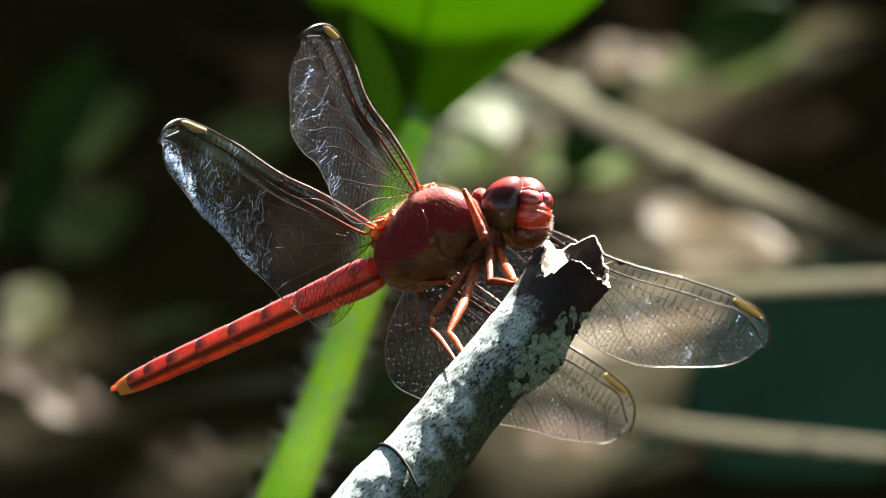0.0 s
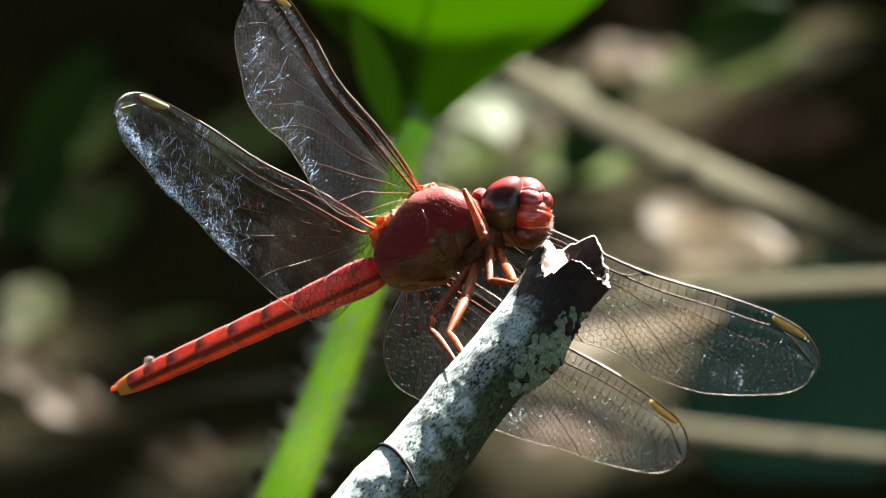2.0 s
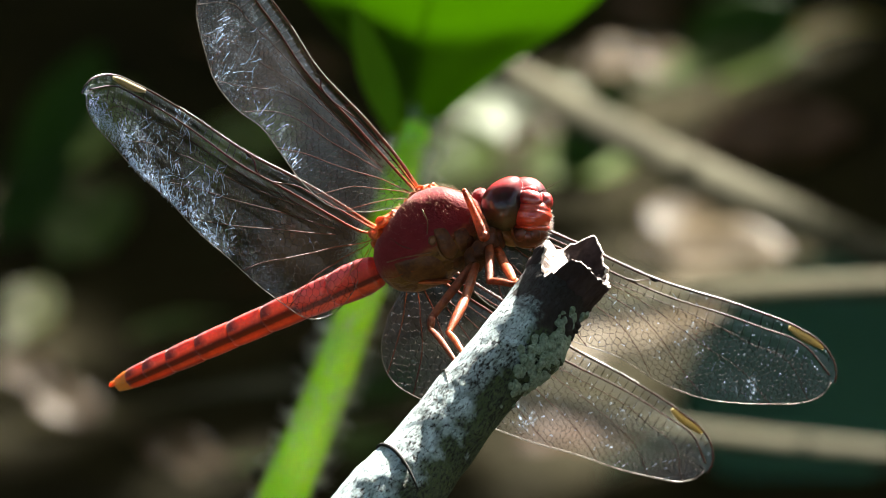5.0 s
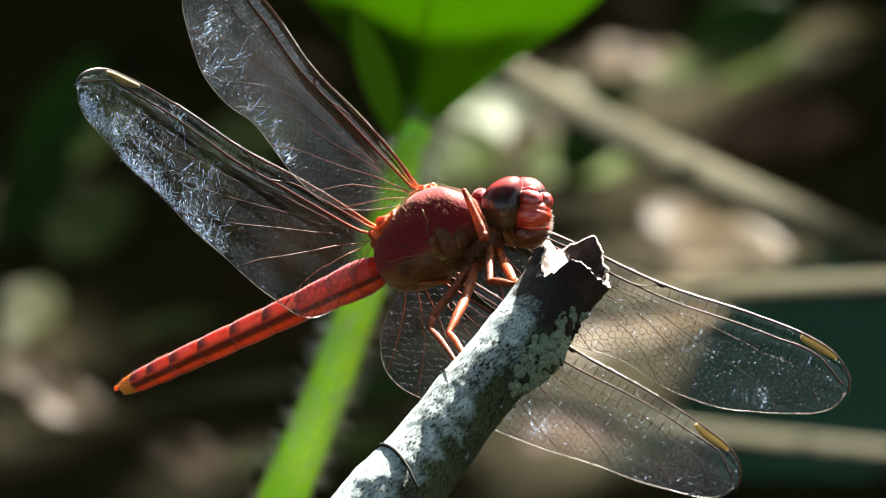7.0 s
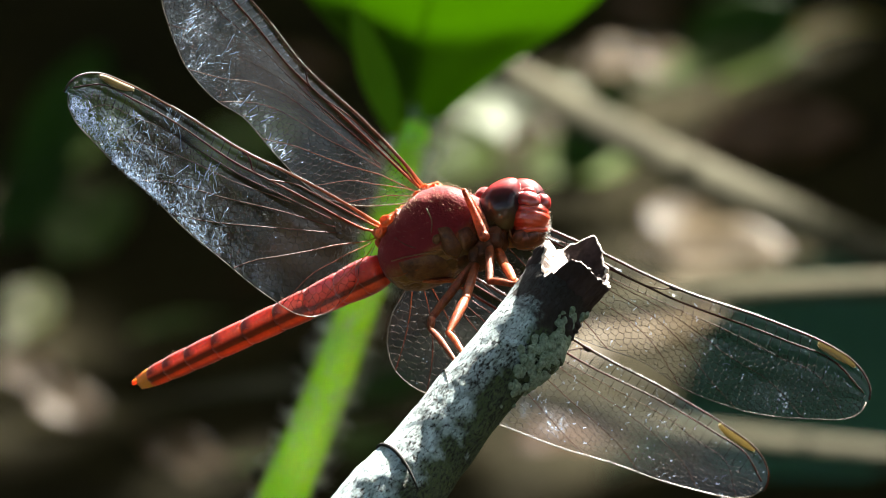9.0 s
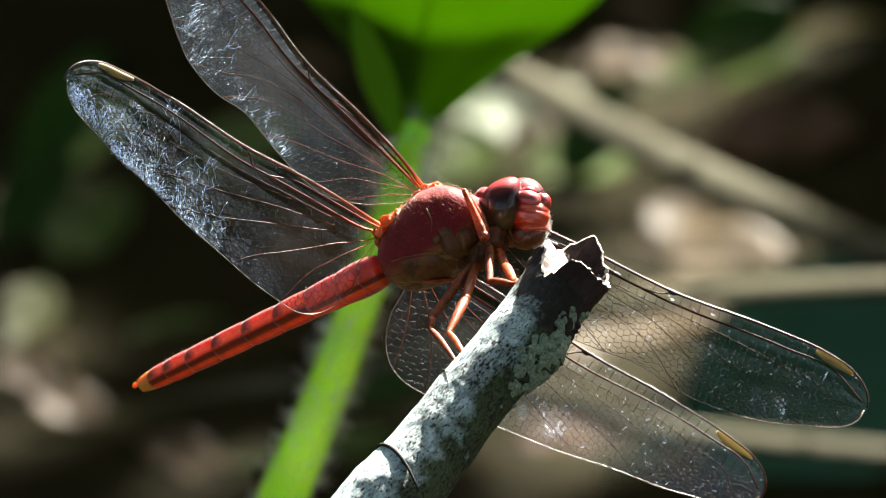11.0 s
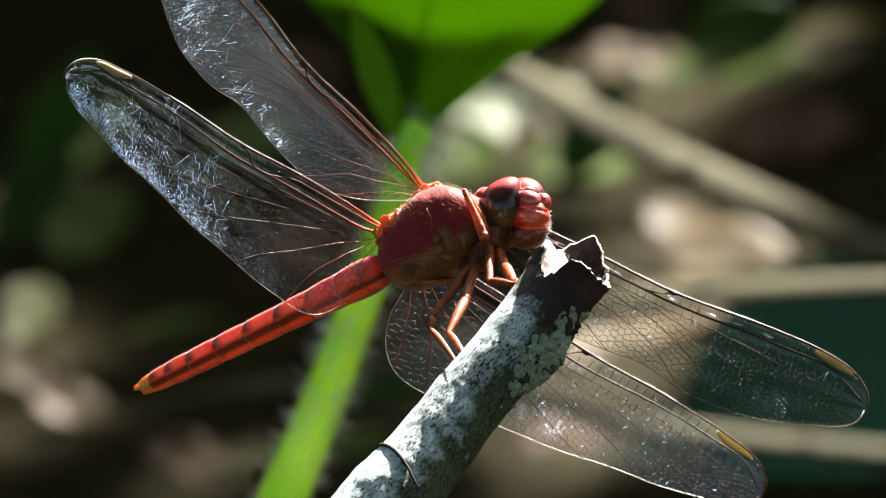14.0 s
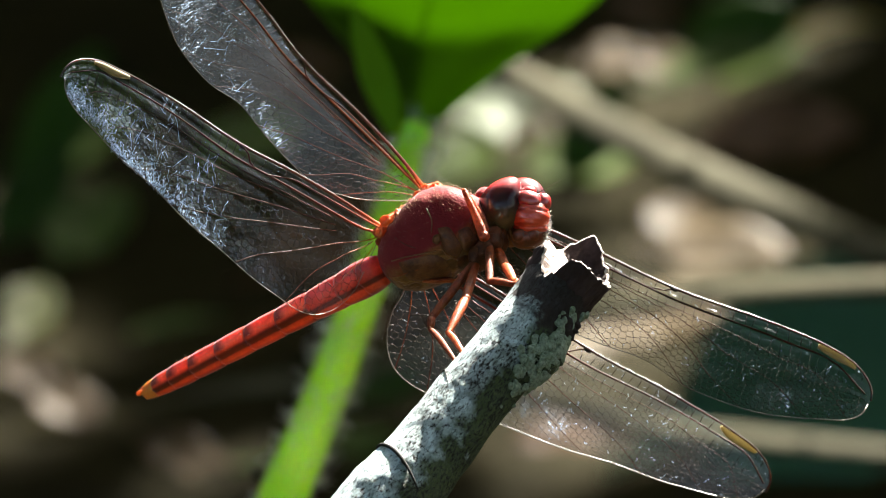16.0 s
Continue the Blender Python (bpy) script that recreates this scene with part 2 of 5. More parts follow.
def leaf_material(name, dark, light, glow, share, scale=120, rough=0.5):
    b = Mat(name)
    n = b.noise(scale, 4)
    f = b.noise(scale * 9, 3)
    nm = b.bump(f, 0.3, 0.0003)
    b.set(Base_Color=b.mix(n, dark, light), Roughness=rough, Specular_IOR_Level=0.1, Normal=nm)
    return b.through_light(b.mix(n, tuple(c * 0.75 for c in glow), glow), share).m


def stem_material():
    """Juicy stem that lets light spread inside it."""
    b = Mat("green stem")
    n = b.noise(160, 4)
    streak = b.noise(900, 4, stretch=(1.0, 1.0, 0.15))
    b.set(Base_Color=b.mix(b.math("ADD", b.math("MULTIPLY", n, 0.6), b.math("MULTIPLY", streak, 0.4)), (0.30, 0.72, 0.012), (0.50, 0.92, 0.04)), Roughness=0.6, Specular_IOR_Level=0.12,
          Subsurface_Weight=1.0, Subsurface_Radius=(0.0045, 0.0065, 0.0006), Subsurface_Scale=1.0, Normal=b.bump(streak, 0.3, 0.0002))
    return b.m


THORAX = thorax_material()
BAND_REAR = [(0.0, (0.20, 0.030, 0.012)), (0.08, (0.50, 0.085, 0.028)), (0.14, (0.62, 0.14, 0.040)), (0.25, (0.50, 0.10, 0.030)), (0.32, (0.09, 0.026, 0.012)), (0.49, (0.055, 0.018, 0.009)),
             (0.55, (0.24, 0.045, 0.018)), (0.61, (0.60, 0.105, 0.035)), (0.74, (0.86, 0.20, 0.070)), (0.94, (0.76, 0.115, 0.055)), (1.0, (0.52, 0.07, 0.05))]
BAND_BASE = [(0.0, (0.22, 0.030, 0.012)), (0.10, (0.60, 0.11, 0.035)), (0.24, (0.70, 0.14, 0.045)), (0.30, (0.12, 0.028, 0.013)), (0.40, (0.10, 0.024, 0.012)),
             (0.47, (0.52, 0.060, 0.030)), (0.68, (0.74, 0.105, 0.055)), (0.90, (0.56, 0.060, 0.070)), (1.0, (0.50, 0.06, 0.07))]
REDS = [abdomen_material("red abdomen base", BAND_BASE, 0.4, 0.30, 1.17), abdomen_material("red banded abdomen", BAND_REAR, 0.95, 0.34, 0.95), abdomen_material("red banded tail end", BAND_REAR, 0.95, 0.34, 0.78)]
GROOVE = chitin("dark pleural groove", (0.05, 0.016, 0.008), (0.13, 0.040, 0.018), 900, 0.5, 0.0)
ROOT = chitin("orange wing root", (0.36, 0.06, 0.012), (0.70, 0.20, 0.035), 1500, 0.40, 0.4, 0.4, glow=(1.0, 0.34, 0.06), share=0.25)
ORANGE = chitin("orange limb chitin", (0.15, 0.026, 0.008), (0.46, 0.105, 0.024), 1900, 0.45, 0.3, 0.10, glow=(1.0, 0.30, 0.05), share=0.10)
LEG_TAN = chitin("tan orange leg chitin", (0.08, 0.013, 0.006), (0.46, 0.105, 0.026), 2600, 0.4, 0.3, 0.2, glow=(1.0, 0.28, 0.04), share=0.2)
LEG_BROWN = chitin("brown leg chitin", (0.08, 0.016, 0.006), (0.24, 0.055, 0.014), 1600, 0.6, 0.2, glow=(0.8, 0.2, 0.05), share=0.06)
TAIL_TIP = chitin("amber tail tip", (0.5, 0.2, 0.04), (0.65, 0.3, 0.06), 1200, 0.4, 0.5)
FACE = chitin("glossy red face", (0.46, 0.018, 0.010), (0.85, 0.100, 0.030), 420, 0.4, 0.1, 1.0, glow=(1.0, 0.16, 0.03), share=0.15, relief=0.03, coat_rough=0.24)
BROW = chitin("glossy crimson forehead", (0.28, 0.008, 0.010), (0.48, 0.022, 0.020), 600, 0.4, 0.1, 1.0, relief=0.03, coat_rough=0.24)
MOUTH = chitin("brown mouthparts", (0.06, 0.014, 0.006), (0.22, 0.045, 0.015), 800, 0.42, 0.1, 0.3, relief=0.2)
PALE_CHEEK = chitin("pale tan cheek", (0.14, 0.050, 0.014), (0.28, 0.12, 0.035), 1100, 0.5, 0.1, relief=0.2)
OLIVE = chitin("olive brown side plates", (0.050, 0.014, 0.007), (0.145, 0.055, 0.016), 1000, 0.45, 0.15, 0.08)
PLATE_EDGE = chitin("pale olive plate edge", (0.09, 0.035, 0.014), (0.22, 0.11, 0.04), 900, 0.45, 0.2, 0.05)
SOCKET = chitin("dark brown leg socket", (0.03, 0.009, 0.004), (0.11, 0.032, 0.009), 1100, 0.5, 0.0, 0.04)
EYE_MAT = eye_material()
HAIR = rough_material("fine pale hair", (0.30, 0.17, 0.10), (0.5, 0.36, 0.24), 2000, 0.00001)
SPINE = rough_material("dark spine", (0.03, 0.015, 0.01), (0.08, 0.04, 0.02), 2000, 0.00001, 0.4)
VEIN = vein_material("wing vein", 0.0)
COSTA = vein_material("glossy leading vein", 1.0)
NET = rough_material("dark brown cross vein", (0.012, 0.008, 0.006), (0.042, 0.022, 0.015), 1500, 0.00001, 0.6, shine=0.06)
# bluish white threads stand in for glints on wing creases
GLINT_FIBRE = rough_material("pale bluish painted glint", (0.36, 0.48, 0.70), (0.62, 0.78, 1.0), 2000, 0.00001, 0.4)
EDGE = rough_material("silvery edge bristle", (0.5, 0.47, 0.42), (0.8, 0.78, 0.74), 2000, 0.00001, 0.3)
MARGIN = rough_material("pale brown wing margin", (0.10, 0.08, 0.06), (0.30, 0.26, 0.22), 3000, 0.00001, 0.3)
# painted glint spots: place along and across the wing, and half sizes, in millimetres
GLINTS_FORE = [(24.0, -4.9, 2.6, 2.0), (28.0, -3.6, 2.6, 1.6), (12.8, -5.4, 1.8, 1.2), (18.0, -5.0, 4.0, 1.2)]
GLINTS_HIND = [(15.4, -6.0, 2.2, 2.2), (18.5, -4.6, 2.6, 1.8), (22.0, -4.4, 2.2, 2.2), (25.0, -2.2, 2.6, 1.6), (21.5, -0.8, 1.2, 1.6), (16.8, -2.8, 1.2, 1.4)]
MEMBRANES = [membrane_material("creased wing membrane", 0.4, GLINTS_FORE, 0.009), membrane_material("wing membrane with painted glints", 0.5, GLINTS_HIND, 0.012),
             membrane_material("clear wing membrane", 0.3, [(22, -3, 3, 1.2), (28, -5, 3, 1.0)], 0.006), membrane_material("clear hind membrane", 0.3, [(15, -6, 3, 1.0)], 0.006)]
STIGMA = stigma_material()
BARK = bark_material()
DARK_WOOD = rough_material("dark weathered wood", (0.018, 0.011, 0.011), (0.085, 0.058, 0.055), 900, 0.0003, stretch=(1, 1, 0.35), shine=0.15)
RAW_WOOD = rough_material("bleached broken wood", (0.26, 0.20, 0.17), (0.80, 0.74, 0.70), 1700, 0.0004, stretch=(1, 1, 0.4))
LICHEN = rough_material("grey green lichen", (0.09, 0.12, 0.075), (0.42, 0.50, 0.38), 3800, 0.0002)
CRACK = rough_material("black bark seam", (0.008, 0.007, 0.006), (0.03, 0.026, 0.02), 900, 0.0001)
STEM = stem_material()
BLADE = leaf_material("bright green leaf blade", (0.048, 0.105, 0.004), (0.075, 0.140, 0.005), (0.14, 0.26, 0.001), 0.6, 130)
RIB = leaf_material("pale green leaf rib", (0.07, 0.14, 0.006), (0.10, 0.19, 0.008), (0.25, 0.48, 0.01), 0.7, 60)
FOLD = leaf_material("pale green leaf underside", (0.14, 0.30, 0.008), (0.20, 0.38, 0.010), (0.36, 0.62, 0.01), 0.5, 130)
STRAW = rough_material("dry straw", (0.032, 0.029, 0.015), (0.076, 0.070, 0.038), 160, 0.0004, stretch=(1, 1, 0.1), shine=0.1)
DEAD = leaf_material("dead beige leaf", (0.052, 0.037, 0.018), (0.115, 0.083, 0.045), (0.3, 0.2, 0.06), 0.25, 90)
DEAD_TAN = leaf_material("tan orange dead leaf", (0.040, 0.023, 0.008), (0.082, 0.048, 0.017), (0.09, 0.053, 0.018), 0.25, 90)
DEAD_PALE = leaf_material("pale bleached leaf", (0.062, 0.076, 0.041), (0.11, 0.132, 0.077), (0.12, 0.155, 0.072), 0.3, 90)
DEAD_GREEN = leaf_material("pale green dying leaf", (0.085, 0.092, 0.035), (0.145, 0.155, 0.065), (0.14, 0.17, 0.06), 0.3, 90)
DEAD_BROWN = leaf_material("brown dead leaf", (0.036, 0.016, 0.005), (0.080, 0.038, 0.010), (0.11, 0.05, 0.014), 0.2, 90)
DEAD_YELLOW = leaf_material("yellow dead leaf", (0.10, 0.08, 0.02), (0.18, 0.14, 0.03), (0.5, 0.4, 0.08), 0.3, 90)
OLIVE_LEAF = leaf_material("olive green leaf", (0.045, 0.07, 0.012), (0.09, 0.13, 0.024), (0.14, 0.22, 0.03), 0.35, 50)
TEAL = leaf_material("dark bluish green leaf", (0.04, 0.10, 0.058), (0.08, 0.18, 0.10), (0.12, 0.28, 0.13), 0.3, 50)
LOW_GREEN = leaf_material("dark green leaf", (0.022, 0.045, 0.008), (0.045, 0.085, 0.014), (0.07, 0.14, 0.02), 0.3, 50)
# near-black base colour carries part of the shade on the soil
SOIL = rough_material("leaf mould with shade in its colour", (0.005, 0.0042, 0.0012), (0.022, 0.018, 0.005), 90, 0.004, shine=0.02)


# ---- builders; meshes are drawn in millimetres ----
def link(name, mesh, parent, label, mats, m=None):
    for mat in mats:
        mesh.materials.append(mat)
    ob = new(name, mesh)
    if parent:
        ob.parent = parent
    if m is not None:
        ob.matrix_basis = m
    return tagged(ob, label)


def part(name, bm, material, parent, label="", m=None, smooth=True):
    """Links a bmesh, drawn in millimetres, as one mesh object under a thing or a part."""
    for v in bm.verts:
        v.co *= MM
    for f in bm.faces:
        f.smooth = smooth
    me = bpy.data.meshes.new(name)
    bm.to_mesh(me)
    bm.free()
    return link(name, me, parent, label, material if isinstance(material, (list, tuple)) else [material], m)


def part_py(name, geo, material, parent, label="", m=None, smooth=True):
    verts, faces = geo
    me = bpy.data.meshes.new(name)
    me.from_pydata([(x * MM, y * MM, z * MM) for x, y, z in verts], [], faces)
    me.polygons.foreach_set("use_smooth", [smooth] * len(faces))
    me.update()
    return link(name, me, parent, label, material if isinstance(material, (list, tuple)) else [material], m)


def spot(x, y, z):
    return Matrix.Translation((x * MM, y * MM, z * MM))


def thing(name, m, label, category, group="", kind=""):
    ob = new(name)
    ob.empty_display_size = 0.002
    ob.matrix_basis = m
    return tagged(ob, label, category, group, kind)


def frame_on(d, hint=Vector((0.13, 0.31, 0.94))):
    d = d.normalized()
    if abs(d.dot(hint.normalized())) > 0.97:
        hint = Vector((1, 0.2, 0))
    a = (hint - d * hint.dot(d)).normalized()
    return a, d.cross(a)


def tube(geo, pts, radii, sides=6, flat=1.0, hint=None):
    """A tapered tube along points, closed at both ends, added to (verts, faces)."""
    verts, faces = geo
    pts = [Vector(p) for p in pts]
    n, start = len(pts), len(verts)
    for i, p in enumerate(pts):
        d = pts[min(i + 1, n - 1)] - pts[max(i - 1, 0)]
        a, b = frame_on(d, hint or Vector((0.13, 0.31, 0.94)))
        r = radii[i] if isinstance(radii, (list, tuple)) else radii
        for k in range(sides):
            w = 2 * math.pi * k / sides
            verts.append(tuple(p + a * (r * math.cos(w) * flat) + b * (r * math.sin(w))))
    for i in range(n - 1):
        for k in range(sides):
            k2 = (k + 1) % sides
            o = start + i * sides
            faces.append((o + k, o + k2, o + sides + k2, o + sides + k))
    faces.append(tuple(start + k for k in reversed(range(sides))))
    faces.append(tuple(start + (n - 1) * sides + k for k in range(sides)))
    return geo


def bend(pts, steps=6):
    """A smooth curve through points, whose tangents allow for uneven spacing."""
    pts = [Vector(p) for p in pts]
    n = len(pts)
    gap = [max(1e-9, (pts[i + 1] - pts[i]).length) for i in range(n - 1)]
    tan = []
    for i in range(n):
        if i == 0:
            tan.append((pts[1] - pts[0]) / gap[0])
        elif i == n - 1:
            tan.append((pts[-1] - pts[-2]) / gap[-1])
        else:
            a, b = (pts[i] - pts[i - 1]) / gap[i - 1], (pts[i + 1] - pts[i]) / gap[i]
            tan.append((a * gap[i] + b * gap[i - 1]) / (gap[i] + gap[i - 1]))
    out = []
    for i in range(n - 1):
        for s in range(steps):
            t = s / steps
            out.append((2 * t ** 3 - 3 * t * t + 1) * pts[i] + (t ** 3 - 2 * t * t + t) * gap[i] * tan[i]
                       + (3 * t * t - 2 * t ** 3) * pts[i + 1] + (t ** 3 - t * t) * gap[i] * tan[i + 1])
    out.append(pts[-1])
    return out


def span(values, steps=6):
    return [v.x for v in bend([(a, 0, 0) for a in values], steps)]


def ball(rx, ry, rz, u=28, v=18, dent=0.0, freq=0.5, power=1.0):
    """An ellipsoid with slight unevenness."""
    bm = bmesh.new()
    bmesh.ops.create_uvsphere(bm, u_segments=u, v_segments=v, radius=1.0)
    for w in bm.verts:
        c = w.co.copy()
        if power != 1.0:
            c = Vector([math.copysign(abs(q) ** power, q) for q in c])
        c = Vector((c.x * rx, c.y * ry, c.z * rz))
        w.co = c + w.co * (dent * noise.noise(c * freq))
    return bm


def strands(roots, dirs, length, r, seed, curl=0.25):
    rng = random.Random(seed)
    geo = ([], [])
    for p, d in zip(roots, dirs):
        l = length * rng.uniform(0.6, 1.2)
        j = Vector((rng.uniform(-1, 1), rng.uniform(-1, 1), rng.uniform(-1, 1))) * curl
        tube(geo, [p - d * 0.05, p + (d + j * 0.4) * l * 0.5, p + (d + j) * l], [r, r * 0.7, r * 0.2], 3)
    return geo


def interp(x, table):
    if x <= table[0][0]:
        return table[0][1]
    for (a, b), (c, d) in zip(table, table[1:]):
        if x <= c:
            w = (x - a) / (c - a)
            return b + (d - b) * w
    return table[-1][1]


# ---- setting: ground ----
def soil_height(x, y):
    near = math.exp(-(x * x + (y - 0.5) ** 2) / 9)
    return near * (0.004 * noise.noise(Vector((x * 25, y * 25, 0))) + 0.03 * noise.noise(Vector((x * 2, y * 2, 3))) - 0.03 * noise.noise(Vector((0, 1.0, 3))))


def ground():
    bm = bmesh.new()
    n = 60
    size = lambda i: math.copysign(abs(i / n) ** 3.2, i) * 600 + i * 0.008
    grid = {}
    for i in range(-n, n + 1):
        for j in range(-n, n + 1):
            x, y = size(i), 0.5 + size(j)
            grid[i, j] = bm.verts.new((x / MM, y / MM, soil_height(x, y) / MM))
    for i in range(-n, n):
        for j in range(-n, n):
            bm.faces.new((grid[i, j], grid[i + 1, j], grid[i + 1, j + 1], grid[i, j + 1]))
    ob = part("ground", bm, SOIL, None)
    return tagged(ob, "soil strewn with leaf mould, its shade partly in the colour", "ground", kind="structure")


# ---- wings ----
FORE = dict(length=34.0, nod=17.8, stig=(29.2, 32.3),
            lead=[(0, 0), (3, 0.25), (10, 0.25), (17.8, -0.15), (26, 0.35), (30, 0.3), (32, -0.1), (33, -0.65), (33.65, -1.3), (33.92, -1.85), (34, -2.4)],
            trail=[(0, -1.0), (1.2, -2.6), (2.6, -4.2), (5, -5.6), (9, -6.3), (14, -6.2), (17, -6.1), (21, -6.7), (25, -6.6), (28, -5.9), (30.5, -5.1), (32, -4.55), (33, -4.0), (33.65, -3.4), (33.92, -2.9), (34, -2.4)])
HIND = dict(length=32.0, nod=14.3, stig=(26.2, 29.6),
            lead=[(0, 0), (3, 0.2), (9, 0.25), (14.3, 0.05), (22, 0.4), (27, 0.35), (29.6, 0.05), (30.8, -0.45), (31.5, -1.0), (31.9, -1.7), (32, -2.3)],
            trail=[(0, -0.9), (0.15, -3.6), (0.9, -6.2), (1.8, -7.5), (3, -8.4), (4.4, -8.8), (7, -8.75), (11, -8.2), (14.3, -7.7), (18.5, -6.9), (22, -6.1), (26, -5.35), (28.8, -4.6), (30.4, -4.05), (31.3, -3.5), (31.85, -2.9), (32, -2.3)])


def wing(name, shape, parent, seed, label, chord):
    """Wing along +x with its leading edge towards +y; pleated membrane, tube veins and a net of cells."""
    rng = random.Random(seed)
    L, nod = shape["length"], shape["nod"]
    lead_line = [(p.x, p.y) for p in bend([(a, b, 0) for a, b in shape["lead"]], 6)]
    trail_line = [(p.x, p.y) for p in bend([(a, b * chord if i < len(shape["trail"]) - 1 else b, 0) for i, (a, b) in enumerate(shape["trail"])], 6)]
    lead = lambda x: interp(x, lead_line)
    trail = lambda x: interp(x, trail_line)

    def relief(x, v):
        fade = 1.0 - 0.75 * min(1, x / L)
        pleat = interp(v, [(0, 0.12), (0.05, -0.28), (0.12, 0.30), (0.22, -0.22), (0.34, 0.16), (0.48, -0.12), (0.62, 0.10), (0.8, -0.05), (1, 0)])
        return pleat * fade - 0.9 * (x / L) ** 2 * v * 0.6 + 0.10 * math.sin(x * 0.9 + v * 5) * v

    def at(x, v):
        a, b = lead(x), trail(x)
        return Vector((x, a + (b - a) * v, relief(x, v)))

    root = new(name)
    root.empty_display_size = 0.001
    root.parent = parent
    tagged(root, label)
    # membrane
    nx, ny = 96, 30
    verts, faces = [], []
    for i in range(nx + 1):
        x = L * (1 - (1 - i / nx) ** 1.25)
        for j in range(ny + 1):
            verts.append(tuple(at(x, (j / ny) ** 1.15)))
    for i in range(nx):
        for j in range(ny):
            o = i * (ny + 1) + j
            faces.append((o, o + 1, o + ny + 2, o + ny + 1))
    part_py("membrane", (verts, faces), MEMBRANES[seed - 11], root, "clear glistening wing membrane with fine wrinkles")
    # leading edge, saw-toothed by minute spines
    xs = [L * (1 - (1 - i / 90) ** 1.3) for i in range(91)]
    costa = tube(([], []), [at(x, 0) for x in xs], [0.115 - 0.045 * min(1, x / L) + 0.16 * math.exp(-x / 1.3) + 0.03 * math.exp(-((x - nod) / 0.4) ** 2) for x in xs], 6)
    for i in range(150):
        x = 0.6 + (nod + 6) * i / 150
        p = at(x, 0)
        tube(costa, [p, p + Vector((0.10, 0.16, 0.02))], [0.035, 0.008], 3)
    part_py("costa", costa, COSTA, root, "thick leading vein, orange at the root")
    roots, dirs = [], []
    for i in range(260):
        p = at(2 + (L - 2.2) * (i / 420) ** 0.8, 0)
        roots.append(p + Vector((0, 0.05, 0.04 * (-1) ** i)))
        dirs.append(Vector((0.55, 0.8, 0.35 * (-1) ** i)).normalized())
    tagged(part_py("edge_bristles", strands(roots, dirs, 0.12, 0.024, seed, 0.2), EDGE, root, "row of minute pale bristles"), kind="stuff")
    edge = tube(([], []), [at(x, 1) for x in xs], 0.035, 4)
    part_py("hind_margin", edge, MARGIN, root)
    # main veins as fractions of the chord
    mains = [
        ("subcosta", [(0.3, 0.05), (nod * 0.6, 0.06), (nod * 0.97, 0.05), (nod, 0.0)], 0.11),
        ("radius", [(0.3, 0.12), (nod * 0.5, 0.125), (nod, 0.135), (L * 0.8, 0.15), (L * 0.93, 0.2), (L * 0.985, 0.35)], 0.17),
        ("sector", [(nod * 0.33, 0.17), (nod * 0.8, 0.21), (nod * 1.25, 0.24), (L * 0.78, 0.34), (L * 0.92, 0.6), (L * 0.965, 1.0)], 0.06),
        ("sector", [(nod * 0.62, 0.22), (nod, 0.30), (L * 0.66, 0.46), (L * 0.82, 0.74), (L * 0.88, 1.0)], 0.055),
        ("media", [(nod * 0.30, 0.22), (nod * 0.7, 0.34), (nod * 1.05, 0.50), (L * 0.66, 0.80), (L * 0.73, 1.0)], 0.06),
        ("media", [(nod * 0.28, 0.26), (nod * 0.6, 0.44), (nod * 0.95, 0.68), (L * 0.60, 1.0)], 0.055),
        ("cubitus", [(0.3, 0.22), (nod * 0.25, 0.36), (nod * 0.48, 0.58), (nod * 0.72, 0.84), (nod * 0.82, 1.0)], 0.065),
        ("cubitus", [(0.3, 0.3), (nod * 0.2, 0.46), (nod * 0.36, 0.76), (nod * 0.44, 1.0)], 0.055),
        ("anal", [(0.2, 0.45), (nod * 0.1, 0.6), (nod * 0.18, 0.82), (nod * 0.22, 1.0)], 0.05),
    ]
    for vname, knots, r in mains:
        curve = bend([(x, v, 0) for x, v in knots], 8)
        pts = [at(min(c.x, L * 0.999), max(0, min(1, c.y))) for c in curve]
        part_py(vname, tube(([], []), pts, [r * (0.62 - 0.30 * p.x / L) for p in pts], 5), VEIN, root)
    # cells
    net = ([], [])
    x = 0.9
    while x < L * 0.985:
        for a, b in ((0.0, 0.055), (0.055, 0.125)) if x < nod else ((0.0, 0.14),):
            if shape["stig"][0] < x < shape["stig"][1]:
                continue
            sl = rng.uniform(-0.12, 0.12)
            tube(net, [at(x, a), at(min(L, x + sl), b)], 0.027, 3)
        x += 1.0 * rng.uniform(0.85, 1.2) if x < nod else 0.85 * rng.uniform(0.8, 1.2)
    x = 1.2
    while x < L * 0.93:
        tube(net, [at(x, 0.125 if x < nod else 0.14), at(x + 0.12, interp(x, [(0, 0.18), (nod, 0.23), (L, 0.5)]))], 0.022, 3)
        x += 0.75 * rng.uniform(0.85, 1.2)
    seeds = []
    row, x0 = 0, 0.35
    while x0 < L + 1:
        step = interp(x0 / L, [(0, 0.72), (0.35, 0.62), (0.7, 0.50), (1, 0.42)])
        a, b = lead(min(x0, L)), trail(min(x0, L))
        y = a - 0.13 * (a - b) - (0.5 * step if row % 2 else 0)
        while y > b - 1.2:
            seeds.append(Vector((x0 + rng.uniform(-0.2, 0.2) * step, y + rng.uniform(-0.2, 0.2) * step)))
            y -= step * (1.0 - 0.25 * min(1, max(0, (a - y) / max(0.5, a - b))))
        x0 += step * 0.87
        row += 1
    vs, es, fs, *_ = geometry.delaunay_2d_cdt(seeds, [], [], 0, 1e-5)
    centre, owner = [], {}
